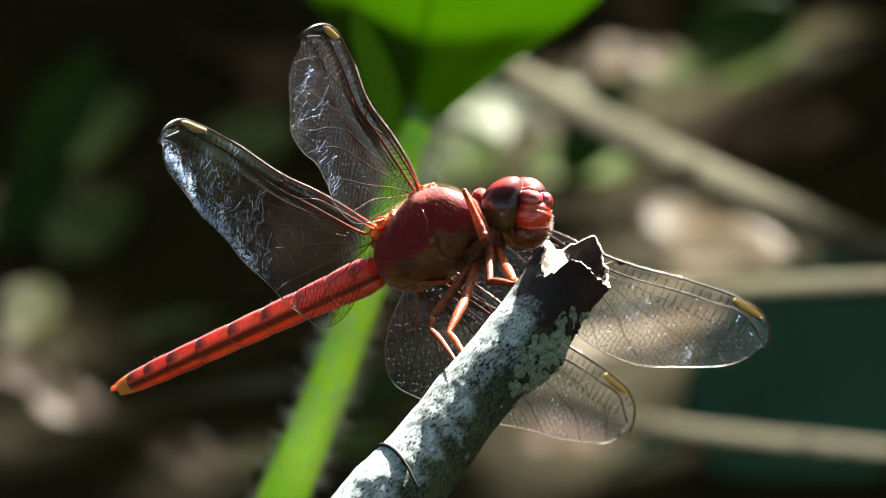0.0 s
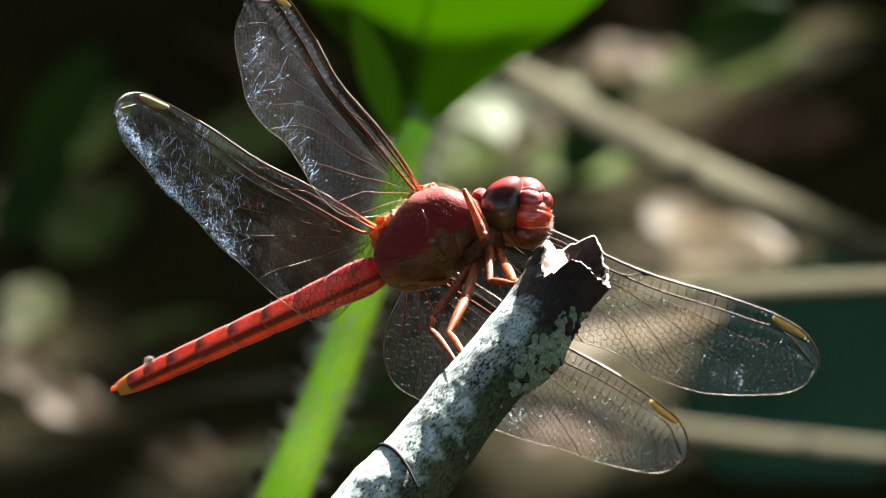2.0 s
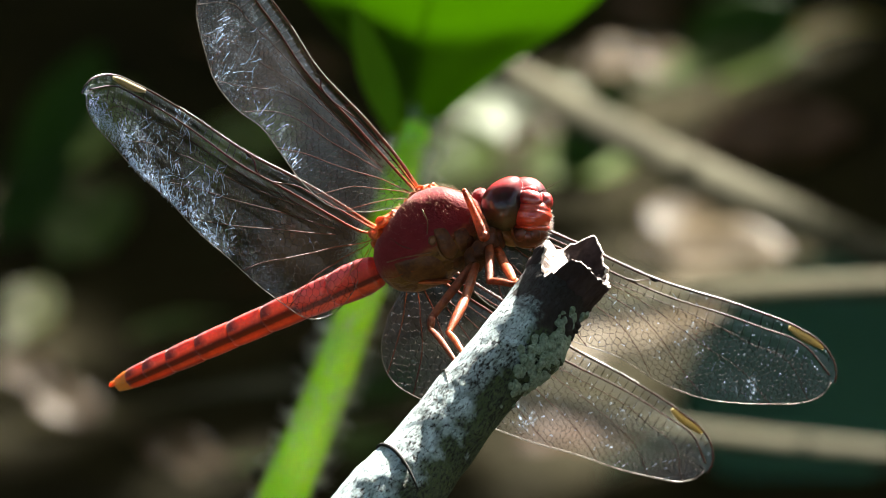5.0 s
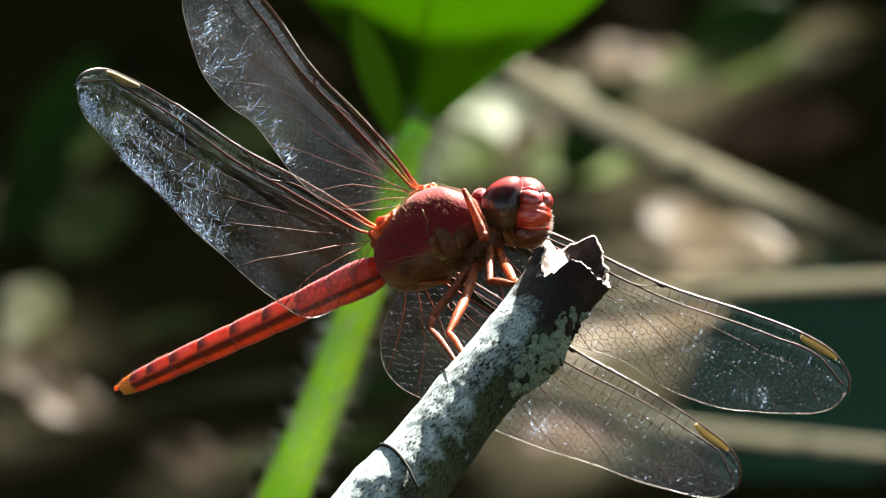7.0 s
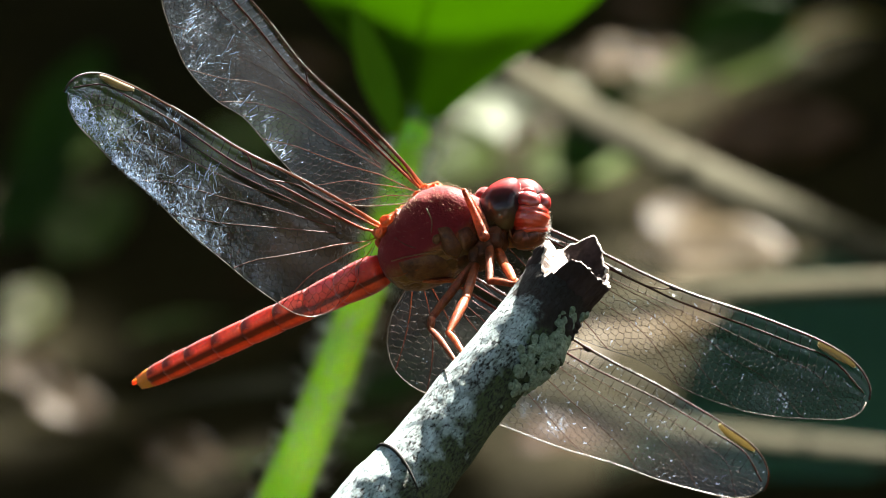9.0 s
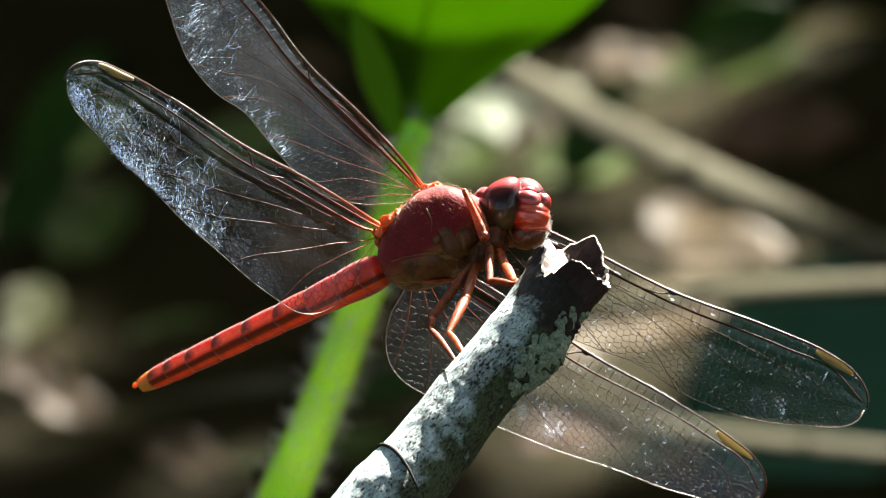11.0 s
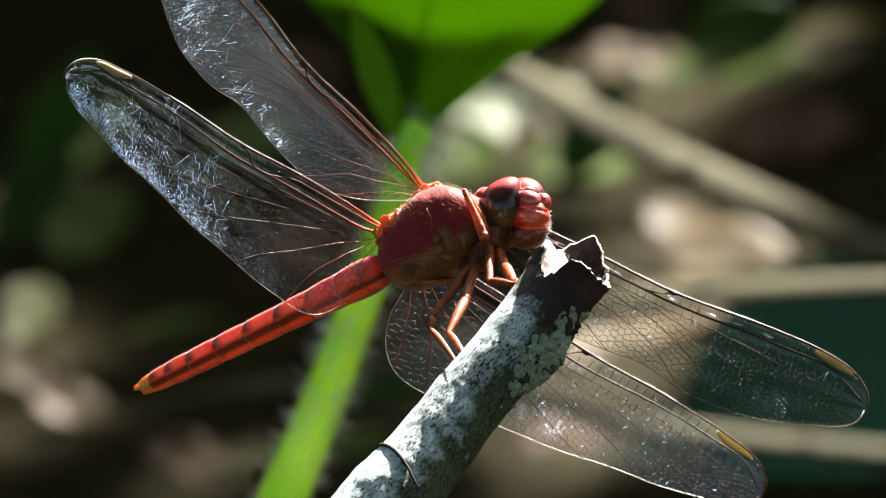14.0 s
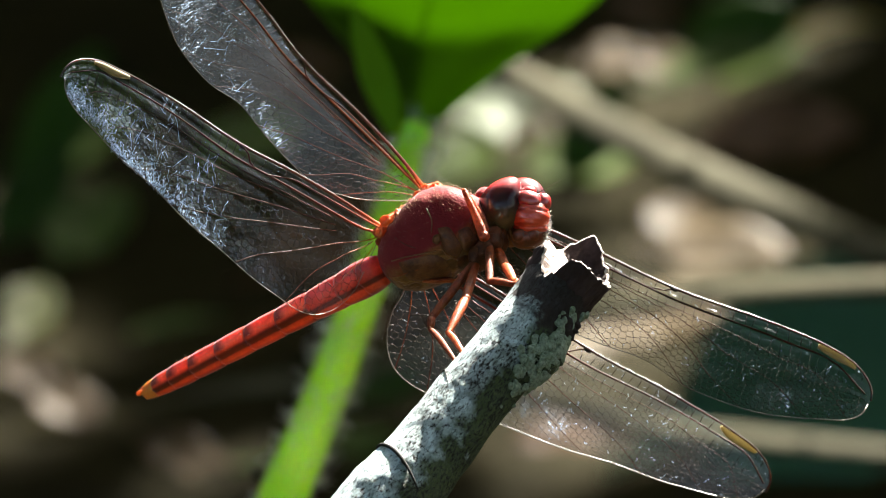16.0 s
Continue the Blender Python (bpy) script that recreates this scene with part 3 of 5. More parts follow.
    for fi, f in enumerate(fs):
        a, b, c = (vs[k] for k in f)
        d = 2 * (a.x * (b.y - c.y) + b.x * (c.y - a.y) + c.x * (a.y - b.y))
        if abs(d) < 1e-6:
            centre.append(None)
            continue
        ux = (a.length_squared * (b.y - c.y) + b.length_squared * (c.y - a.y) + c.length_squared * (a.y - b.y)) / d
        uy = (a.length_squared * (c.x - b.x) + b.length_squared * (a.x - c.x) + c.length_squared * (b.x - a.x)) / d
        centre.append(Vector((ux, uy)))
        for k in range(3):
            owner.setdefault(tuple(sorted((f[k], f[(k + 1) % 3]))), []).append(fi)

    def locate(p):
        if not 0.02 < p.x < L:
            return None
        a, b = lead(p.x), trail(p.x)
        return (p.y - a) / (b - a) if a - b > 0.05 else None

    for pair in owner.values():
        if len(pair) != 2:
            continue
        p, q = centre[pair[0]], centre[pair[1]]
        if p is None or q is None or (p - q).length > 2.2:
            continue
        vp, vq = locate(p), locate(q)
        if vp is None or vq is None:
            continue
        lim = interp((p.x + q.x) / 2, [(0, 0.16), (nod, 0.21), (L * 0.8, 0.3), (L, 0.42)])
        if (vp < lim and vq < lim) or (vp > 1 and vq > 1) or min(vp, vq) < lim * 0.8:
            continue
        if max(vp, vq) > 1:
            if vp > vq:
                p, q, vp, vq = q, p, vq, vp
            w = (1 - vp) / (vq - vp)
            q = p + (q - p) * w
            vq = 1.0
        tube(net, [at(p.x, vp), at(q.x, vq)], 0.018 if p.x < nod else 0.016, 3)
    ob = part_py("vein_net", net, NET, root, "net of thin dark cross veins")
    tagged(ob, kind="stuff")
    # pale threads drawn in place of sun glints on the membrane creases
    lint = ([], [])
    spots = {11: GLINTS_FORE, 12: GLINTS_HIND}.get(seed, [])
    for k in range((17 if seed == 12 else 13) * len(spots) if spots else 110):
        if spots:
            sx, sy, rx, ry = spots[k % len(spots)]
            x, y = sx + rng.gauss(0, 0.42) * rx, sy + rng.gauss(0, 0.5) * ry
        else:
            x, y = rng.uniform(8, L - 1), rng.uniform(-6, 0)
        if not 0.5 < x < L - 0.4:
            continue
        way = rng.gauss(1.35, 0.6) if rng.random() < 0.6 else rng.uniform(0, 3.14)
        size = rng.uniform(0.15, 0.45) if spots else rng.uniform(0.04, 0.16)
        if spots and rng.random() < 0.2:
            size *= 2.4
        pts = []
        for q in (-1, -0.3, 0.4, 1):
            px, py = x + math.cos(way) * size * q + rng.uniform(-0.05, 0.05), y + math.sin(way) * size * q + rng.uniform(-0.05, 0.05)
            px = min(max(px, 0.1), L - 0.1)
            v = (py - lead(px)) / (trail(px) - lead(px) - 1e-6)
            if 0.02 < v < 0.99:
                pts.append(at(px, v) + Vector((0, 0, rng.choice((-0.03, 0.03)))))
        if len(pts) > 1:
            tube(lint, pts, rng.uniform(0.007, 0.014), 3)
    if seed == 12:  # more drawn glints along the rear margin
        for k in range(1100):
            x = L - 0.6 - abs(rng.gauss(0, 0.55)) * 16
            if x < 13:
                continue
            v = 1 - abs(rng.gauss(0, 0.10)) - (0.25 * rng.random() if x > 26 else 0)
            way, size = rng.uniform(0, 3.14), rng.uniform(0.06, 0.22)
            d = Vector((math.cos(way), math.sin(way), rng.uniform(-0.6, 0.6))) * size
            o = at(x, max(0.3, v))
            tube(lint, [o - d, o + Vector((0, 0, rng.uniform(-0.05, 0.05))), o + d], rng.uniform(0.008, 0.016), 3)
    tagged(part_py("lint", lint, GLINT_FIBRE, root, "fine pale threads drawn as sun glints"), kind="stuff")
    # nodus knob and pterostigma
    part("nodus", ball(0.34, 0.14, 0.14, 10, 8), NET, root, m=spot(nod, lead(nod) - 0.1, relief(nod, 0)))
    a, b = shape["stig"]
    geo = ([], [])
    n = 14
    for up in (0.07, -0.07):
        for i in range(n + 1):
            x = a + (b - a) * i / n
            for v in (0.015, 0.065, 0.12):
                p = at(x, 0.015 + (v - 0.015) * max(0.05, math.sin(math.pi * (0.06 + 0.88 * i / n))) ** 0.5)
                geo[0].append((p.x, p.y, p.z + up))
    k = 3 * (n + 1)
    for i in range(n):
        for j in range(2):
            o = 3 * i + j
            geo[1].append((o, o + 3, o + 4, o + 1))
            geo[1].append((k + o, k + o + 1, k + o + 4, k + o + 3))
        geo[1].append((3 * i, k + 3 * i, k + 3 * i + 3, 3 * i + 3))
        geo[1].append((3 * i + 2, 3 * i + 5, k + 3 * i + 5, k + 3 * i + 2))
    part_py("pterostigma", geo, STIGMA, root, "long straw yellow wing spot")
    # hinge plates at the root
    for dx, dy, r in ((-0.25, -0.1, 0.5), (0.2, -0.6, 0.4), (-0.3, -1.05, 0.48), (-0.6, -0.55, 0.5)):
        part("hinge_plate", ball(r * 1.15, r * 0.8, r * 0.9, 20, 14, 0.32, 2.2), ORANGE, root, "orange wing hinge", m=spot(dx, dy, 0))
    return root


# ---- dragonfly ----
def abdomen(parent):
    """Tail along +x; y is its back, z its flank."""
    root = new("abdomen")
    root.parent = parent
    root.empty_display_size = 0.001
    tagged(root, "slender red abdomen with dark spots and a dark groove")
    lens = [1.5, 2.3, 3.0, 3.1, 3.1, 3.0, 2.7, 2.2, 1.65, 1.0]
    total = sum(lens)
    rad = [(0, 1.06), (0.06, 1.26), (0.16, 1.14), (0.3, 1.01), (0.5, 0.93), (0.7, 0.87), (0.86, 0.80), (0.95, 0.67), (1, 0.50)]
    x = 0.0
    for i, l in enumerate(lens):
        bm = bmesh.new()
        n, m = 36, 12
        rings = []
        for j in range(m + 1):
            s = j / m
            xx = x + l * s + (0.12 if j == m else 0)
            r = interp(xx / total, rad) * (1 + 0.028 * math.sin(math.pi * s) - (0.05 if j in (0, m) else 0))
            ring = []
            for k in range(n):
                w = 2 * math.pi * k / n
                ridge = 1 + 0.10 * max(0, math.cos(w)) ** 6
                groove = 1 - 0.16 * math.exp(-((w - math.radians(118)) / 0.22) ** 2) - 0.16 * math.exp(-((w - math.radians(242)) / 0.22) ** 2)
                q = r * ridge * groove
                ring.append(bm.verts.new((xx, q * math.cos(w) * 1.02, q * math.sin(w) * 0.95)))
            rings.append(ring)
        for j in range(m):
            for k in range(n):
                bm.faces.new((rings[j][k], rings[j][(k + 1) % n], rings[j + 1][(k + 1) % n], rings[j + 1][k]))
        bm.faces.new(list(reversed(rings[0])))
        bm.faces.new(rings[-1])
        bmesh.ops.recalc_face_normals(bm, faces=bm.faces)
        for v in bm.verts:
            v.co.x -= x + l
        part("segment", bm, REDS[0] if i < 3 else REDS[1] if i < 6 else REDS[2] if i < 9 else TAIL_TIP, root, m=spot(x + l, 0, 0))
        x += l
    for s in (-1, 1):
        c = tube(([], []), bend([(x - 0.2, 0.18, 0.22 * s), (x + 0.35, 0.22, 0.3 * s), (x + 0.7, 0.14, 0.24 * s)], 4), span([0.17, 0.2, 0.05], 4), 8)
        part_py("cercus", c, TAIL_TIP, root, "amber tail clasper")
    rng = random.Random(8)
    roots, dirs = [], []
    for i in range(260):
        xx = rng.uniform(0.3, total)
        w = rng.uniform(-1.6, 1.6)
        r = interp(xx / total, rad)
        d = Vector((0.3, math.cos(w), math.sin(w))).normalized()
        roots.append(Vector((xx, r * math.cos(w), r * math.sin(w) * 0.95)))
        dirs.append(d)
    tagged(part_py("fuzz", strands(roots, dirs, 0.32, 0.014, 9), HAIR, root), kind="stuff")
    return root


def thorax(parent):
    root = new("thorax")
    root.parent = parent
    root.empty_display_size = 0.001
    tagged(root, "stout maroon and olive brown thorax with fine hair")
    turn = spot(*(-0.8, 0.68, 0)) @ pose(0, 0, 0, 0, -18, 32)
    # main body: rings along x from the waist to the neck
    bm = bmesh.new()
    table_y = [(0, 1.0), (0.03, 1.55), (0.08, 2.05), (0.16, 2.55), (0.28, 2.95), (0.45, 3.1), (0.62, 3.0), (0.76, 2.6), (0.87, 2.05), (0.95, 1.45), (1, 0.9)]
    mid_y = [(0, -0.2), (0.3, 0.0), (0.6, 0.05), (1, 0.0)]
    n, m = 40, 30
    rings = []
    for j in range(m + 1):
        s = j / m
        x = -4.4 + 8.6 * s
        ry, cy = interp(s, table_y), interp(s, mid_y)
        ring = []
        top = interp(s, [(0, 0.95), (0.3, 0.95), (0.6, 1.12), (0.85, 1.2), (1, 1.0)])
        for k in range(n):
            w = 2 * math.pi * k / n
            c, d = math.cos(w), math.sin(w)
            p = Vector((x, cy + ry * c * (top if c > 0 else 1.0), ry * 0.92 * d))
            seam = 0.10 * math.exp(-((s - 0.36 - 0.10 * c) / 0.035) ** 2) + 0.12 * math.exp(-((s - 0.63 - 0.12 * c) / 0.03) ** 2)
            p *= 1.0 - seam * (0.35 if c < 0.85 else 0.1) * 0.45
            p += Vector((0, c, d)) * 0.09 * noise.noise(p * 0.7)
            ring.append(bm.verts.new(p))
        rings.append(ring)
    for j in range(m):
        for k in range(n):
            bm.faces.new((rings[j][k], rings[j][(k + 1) % n], rings[j + 1][(k + 1) % n], rings[j + 1][k]))
    bm.faces.new(list(reversed(rings[0])))
    bm.faces.new(rings[-1])
    bmesh.ops.recalc_face_normals(bm, faces=bm.faces)
    bm.verts.index_update()
    shell = ([v.co.copy() for v in bm.verts], [[v.index for v in f.verts] for f in bm.faces])
    turn_mm = turn.copy()
    turn_mm.translation = turn.translation / MM
    part("pterothorax", bm, THORAX, root, "maroon side plates shading to olive brown", m=turn)
    def on_flank(s, deg, lift=-0.02):
        ry, cy = interp(s, table_y), interp(s, mid_y)
        w = math.radians(deg)
        return Vector((-4.4 + 8.6 * s, cy + (ry + lift) * math.cos(w) * (0.95 if deg < 90 else 1.0), (ry + lift) * 0.92 * math.sin(w)))

    for knots, r, mat, label in (
            ([(0.03, 100), (0.15, 108), (0.3, 112), (0.42, 122), (0.55, 135)], 0.045, LEG_BROWN, "brown seam between side plates"),
            ([(0.30, 55), (0.36, 75), (0.43, 88)], 0.04, GROOVE, "dark seam between side plates")):
        pts = bend([on_flank(a, d) for a, d in knots], 8)
        part_py("seam", tube(([], []), pts, r, 6), mat, root, label, m=turn)
    # raised side plates laid over the flank
    skin = BVHTree.FromPolygons([turn_mm @ v for v in shell[0]], shell[1])

    def side_plate(outline, lift, material, label, name="side_plate"):
        """A domed plate with a rounded edge on the flank, bounded by a smooth closed outline."""
        ring = bend([*outline, outline[0]], 6)[:-1]
        mid = sum(ring, Vector()) / len(ring)
        geo, rows = ([], []), 7
        for j in range(rows + 1):
            f = 1 - j / rows
            for q in ring:
                p = mid + (q - mid) * max(f, 0.02)
                hit, nor, *_ = skin.ray_cast(Vector((p.x, p.y, 20)), Vector((0, 0, -1)))
                if hit is None:
                    hit, nor = Vector((p.x, p.y, 0)), Vector((0, 0, 1))
                up = -0.06 if j == 0 else lift * math.sin(math.pi / 2 * min(1.0, (1 - f) * 1.5)) + 0.08 * noise.noise(p * 2.2) * (1 - f)
                geo[0].append(tuple(hit + nor * up))
        n = len(ring)
        for j in range(rows):
            for k in range(n):
                geo[1].append((j * n + k, j * n + (k + 1) % n, (j + 1) * n + (k + 1) % n, (j + 1) * n + k))
        geo[1].append(tuple(rows * n + k for k in range(n)))
        part_py(name, geo, material, root, label)

    P = lambda px, py: Vector(((px - 784) * 0.04, (441 - py) * 0.04, 0))
    side_plate([P(692, 466), P(730, 456), P(768, 452), P(790, 470), P(796, 492), P(760, 500), P(712, 498)], 0.13, OLIVE, "olive brown lower side plate")
    side_plate([P(765, 404), P(786, 402), P(800, 420), P(812, 446), P(800, 458), P(782, 452), P(772, 430)], 0.16, OLIVE, "folded olive plate above the legs")
    side_plate([P(758, 420), P(768, 416), P(773, 427), P(766, 436), P(758, 431)], 0.20, PLATE_EDGE, "small pale round plate")
    side_plate([P(802, 410), P(822, 402), P(832, 416), P(830, 438), P(816, 448), P(806, 430)], 0.14, OLIVE, "folded olive plate above the legs")
    side_plate([P(822, 420), P(834, 416), P(842, 430), P(838, 446), P(826, 444)], 0.22, SOCKET, "dark oval plate by the leg socket")
    side_plate([P(800, 458), P(826, 452), P(836, 466), P(824, 482), P(804, 478)], 0.15, SOCKET, "dark brown plate above the leg socket")
    for line in ([P(686, 464), P(715, 456), P(745, 450), P(764, 446)], [P(748, 372), P(757, 395), P(756, 414)], [P(772, 436), P(782, 452), P(802, 462)]):
        pts = []
        for q in bend(line, 6):
            hit, nor, *_ = skin.ray_cast(Vector((q.x, q.y, 20)), Vector((0, 0, -1)))
            if hit is not None:
                pts.append(hit + nor * 0.08)
        part_py("plate_rim", tube(([], []), pts, 0.045, 6), PLATE_EDGE, root, "pale rim between side plates")
    # leg sockets
    for p in ((2.24, -0.76, 2.48), (2.72, -0.28, 2.64), (3.2, 0.52, 2.32), (3.6, 0.44, 1.44)):
        part("coxa", ball(0.75, 0.95, 0.8, 20, 14, 0.3, 1.3), SOCKET, root, "dark brown leg socket", m=spot(*p))
    part("belly_plate", ball(1.3, 0.22, 0.8, 20, 10), ORANGE, root, "orange translucent belly rim", m=spot(*(-0.64, -2.32, 0.8)) @ pose(0, 0, 0, 0, 0, 2))
    for px, py, r in ((672, 418, 0.6), (684, 398, 0.75), (698, 386, 0.5), (713, 376, 0.45), (730, 364, 0.5), (741, 352, 0.7), (752, 342, 0.6), (764, 337, 0.45)):
        part("sclerite", ball(r * 0.85, r * 0.55, r * 0.75, 24, 16, 0.75 * r, 1.5 / r), ROOT, root, "orange translucent wing root lobe", m=spot((px - 784) * 0.04, (441 - py) * 0.04 + 0.2, 0.1) @ pose(0, 0, 0, 0, 0, 37 + 40 * math.sin(px)))
    part("wing_ridge", ball(2.6, 0.24, 0.5, 60, 24, 0.34, 2.2), ROOT, root, "orange ridge between wing roots", m=spot(*(-3.28, 2.6, -0.88)) @ pose(0, 0, 0, 0, 0, 37))
    part("collar", ball(0.85, 1.3, 1.25, 18, 12, 0.1, 1.0), THORAX, root, "hairy maroon neck collar", m=spot(*(2.64, 3, -0.4)))
    part("neck", ball(1.1, 0.62, 0.62, 16, 10), ORANGE, root, m=spot(*(3.28, 1.56, 0.2)) @ pose(0, 0, 0, 0, 0, -10))
    rng = random.Random(4)
    roots, dirs = [], []
    for i in range(1100):
        s = rng.uniform(0.05, 0.98)
        w = rng.gauss(0, 0.75)
        ry, cy = interp(s, table_y), interp(s, mid_y)
        p = Vector((-4.4 + 8.6 * s, cy + ry * math.cos(w) * interp(s, [(0, 0.95), (0.3, 0.95), (0.6, 1.12), (0.85, 1.2), (1, 1.0)]), ry * 0.92 * math.sin(w)))
        roots.append(p)
        dirs.append(Vector((0.15, math.cos(w), math.sin(w))).normalized())
    tagged(part_py("fuzz", strands(roots, dirs, 0.34, 0.005, 5, 0.5), HAIR, root, "fine pale hair", m=turn), kind="stuff")
    return root


def head(parent):
    root = new("head")
    root.parent = parent
    root.empty_display_size = 0.001
    tagged(root, "round red head with large glossy eyes")
    for rx, ry, rz, at, skew in ((1.54, 1.98, 1.75, (-1.0, 0.66, 0.45), 0.75), (1.72, 1.78, 1.7, (0.58, 0.80, -1.05), 0.1)):
        bm = ball(rx, ry, rz, 64, 44)
        for v in bm.verts:
            v.co.x += skew * max(0.0, v.co.y / ry) ** 2
        part("eye", bm, EYE_MAT, root, "big compound eye, red above, dark brown and olive below", m=spot(*at))
    part("occiput", ball(1.3, 1.6, 1.7, 24, 16), OLIVE, root, m=spot(-0.7, 0.2, -0.6))
    part("gena", ball(1.3, 0.62, 1.0, 24, 16, 0.08, 1.2), PALE_CHEEK, root, "tan olive plate behind the mouth", m=spot(-0.85, -1.55, 0.0) @ pose(0, 0, 0, 0, 0, -30))
    clypeus = ball(1.42, 1.36, 1.55, 64, 56)
    for v in clypeus.verts:
        c = v.co
        dent = sum(depth * math.exp(-((c.y + 0.10 * c.x * c.x - y) / w) ** 2) for y, depth, w in ((0.52, 0.09, 0.10), (0.02, 0.02, 0.10), (-0.32, 0.03, 0.08), (-0.68, 0.06, 0.08)))
        dent += 0.06 * math.exp(-((c.x - 0.55) / 0.10) ** 2) * max(0.0, c.y)
        v.co = c - c.normalized() * dent + c.normalized() * 0.03 * noise.noise(c * 1.4)
    part("clypeus", clypeus, FACE, root, "glossy red face plate with cross grooves", m=spot(1.08, -0.12, 0.50) @ pose(0, 0, 0, 0, 0, -6))
    part("forehead_lobe", ball(0.92, 0.70, 0.85, 36, 28, 0.08, 1.2), BROW, root, "swollen crimson forehead lobe", m=spot(1.04, 0.96, 1.05) @ pose(0, 0, 0, 0, 0, -22))
    part("forehead_lobe", ball(0.66, 0.72, 0.80, 36, 28, 0.08, 1.2), BROW, root, "swollen crimson forehead lobe", m=spot(1.92, 0.80, 0.42) @ pose(0, 0, 0, 0, 0, -14))
    part("vertex", ball(0.55, 0.36, 0.5, 24, 16, 0.06, 2.0), BROW, root, "small crimson bump between the eyes", m=spot(1.0, 1.62, 0.42))
    part("upper_lip", ball(1.25, 0.46, 1.32, 32, 20, 0.08, 1.8), FACE, root, "red upper lip", m=spot(1.10, -1.0, 0.42) @ pose(0, 0, 0, 0, 0, -4))
    part("lower_lip", ball(1.34, 1.02, 1.3, 36, 24, 0.10, 1.3), MOUTH, root, "dark brown lower lip", m=spot(0.94, -1.48, 0.32) @ pose(0, 0, 0, 0, 0, 10))
    for sx, tilt in ((0.35, 12), (1.25, -8)):
        part("mouth_plate", ball(0.52, 0.50, 0.35, 20, 14, 0.10, 2.0), MOUTH, root, "rounded brown mouth plate", m=spot(sx, -1.55, 1.32) @ pose(0, 0, 0, 20, 0, tilt))
    part_py("jaw_rim", tube(([], []), bend([(-0.36, -0.85, 1.05), (-0.30, -1.3, 1.1), (0.02, -1.85, 1.05), (0.55, -2.3, 0.9), (1.3, -2.42, 0.8)], 6), span([0.05, 0.12, 0.13, 0.10, 0.04], 6), 10), PALE_CHEEK, root, "pale tan rim of the jaw")
    for s in (-1, 1):
        a = tube(([], []), bend([(1.45, 1.45, 0.5 * s), (2.1, 1.75, 0.7 * s), (3.3, 2.45, 0.9 * s)], 5), span([0.05, 0.02, 0.008], 5), 5)
        part_py("antenna", a, SPINE, root)
    rng = random.Random(6)
    roots, dirs = [], []
    for i in range(420):
        a, w = rng.uniform(-1.35, 0.5), rng.uniform(-1.2, 0.6)
        d = Vector((math.cos(a) * math.cos(w), math.sin(a), math.sin(w))).normalized()
        roots.append(Vector((1.0 + d.x * 1.45, -0.62 + d.y * 1.75, 0.35 + d.z * 1.35)))
        dirs.append((d + Vector((0.3, 0, 0))).normalized())
    tagged(part_py("bristles", strands(roots, dirs, 0.26, 0.012, 7), EDGE, root, "short pale face bristles"), kind="stuff")
    return root


def leg(parent, joints, radii, material, seed, label):
    """Femur, tibia, tarsus and claws between joints, with rows of spines."""
    root = new("leg")
    root.parent = parent
    root.empty_display_size = 0.001
    tagged(root, label)
    names = ("femur", "tibia", "tarsus")
    rng = random.Random(seed)
    for i in range(len(joints) - 1):
        a, b = Vector(joints[i]), Vector(joints[i + 1])
        r0, r1 = radii[i], radii[i + 1]
        bow = frame_on(b - a)[0] * (b - a).length * 0.03
        pts = bend([a, a.lerp(b, 0.3) + bow, a.lerp(b, 0.75) + bow * 0.6, b], 6)
        rr = span([r0 * 0.85, r0, (r0 + r1) / 2, r1 * 0.9], 6)
        rr = [r * (1 + 0.02 * math.sin(2.3 * k + seed) + 0.025 * rng.uniform(-1, 1)) for k, r in enumerate(rr)]
        part_py(names[min(i, 2)], tube(([], []), pts, rr, 12, 0.82), material, root)
        part("joint", ball(r1 * 0.9, r1 * 0.9, r1 * 0.9, 12, 8), material, root, m=spot(*b))
        roots, dirs = [], []
        u, w = frame_on(b - a)
        for k in range(16):
            s = (k + 0.5) / 16
            for side in (-1, 1):
                roots.append(a.lerp(b, s) + w * side * (r0 + (r1 - r0) * s) * 0.9)
                dirs.append((w * side + (b - a).normalized() * 0.7 + u * 0.4).normalized())
        tagged(part_py("spines", strands(roots, dirs, 0.5, 0.016, seed + i), SPINE, root, "row of dark leg spines"), kind="stuff")
    e = Vector(joints[-1])
    d = (e - Vector(joints[-2])).normalized()
    for s in (-1, 1):
        w = frame_on(d)[1] * s
        part_py("claw", tube(([], []), bend([e, e + d * 0.3 + w * 0.15, e + d * 0.45 + w * 0.3 - frame_on(d)[0] * 0.1], 4), span([0.08, 0.06, 0.02], 4), 5), SPINE, root)
    return root


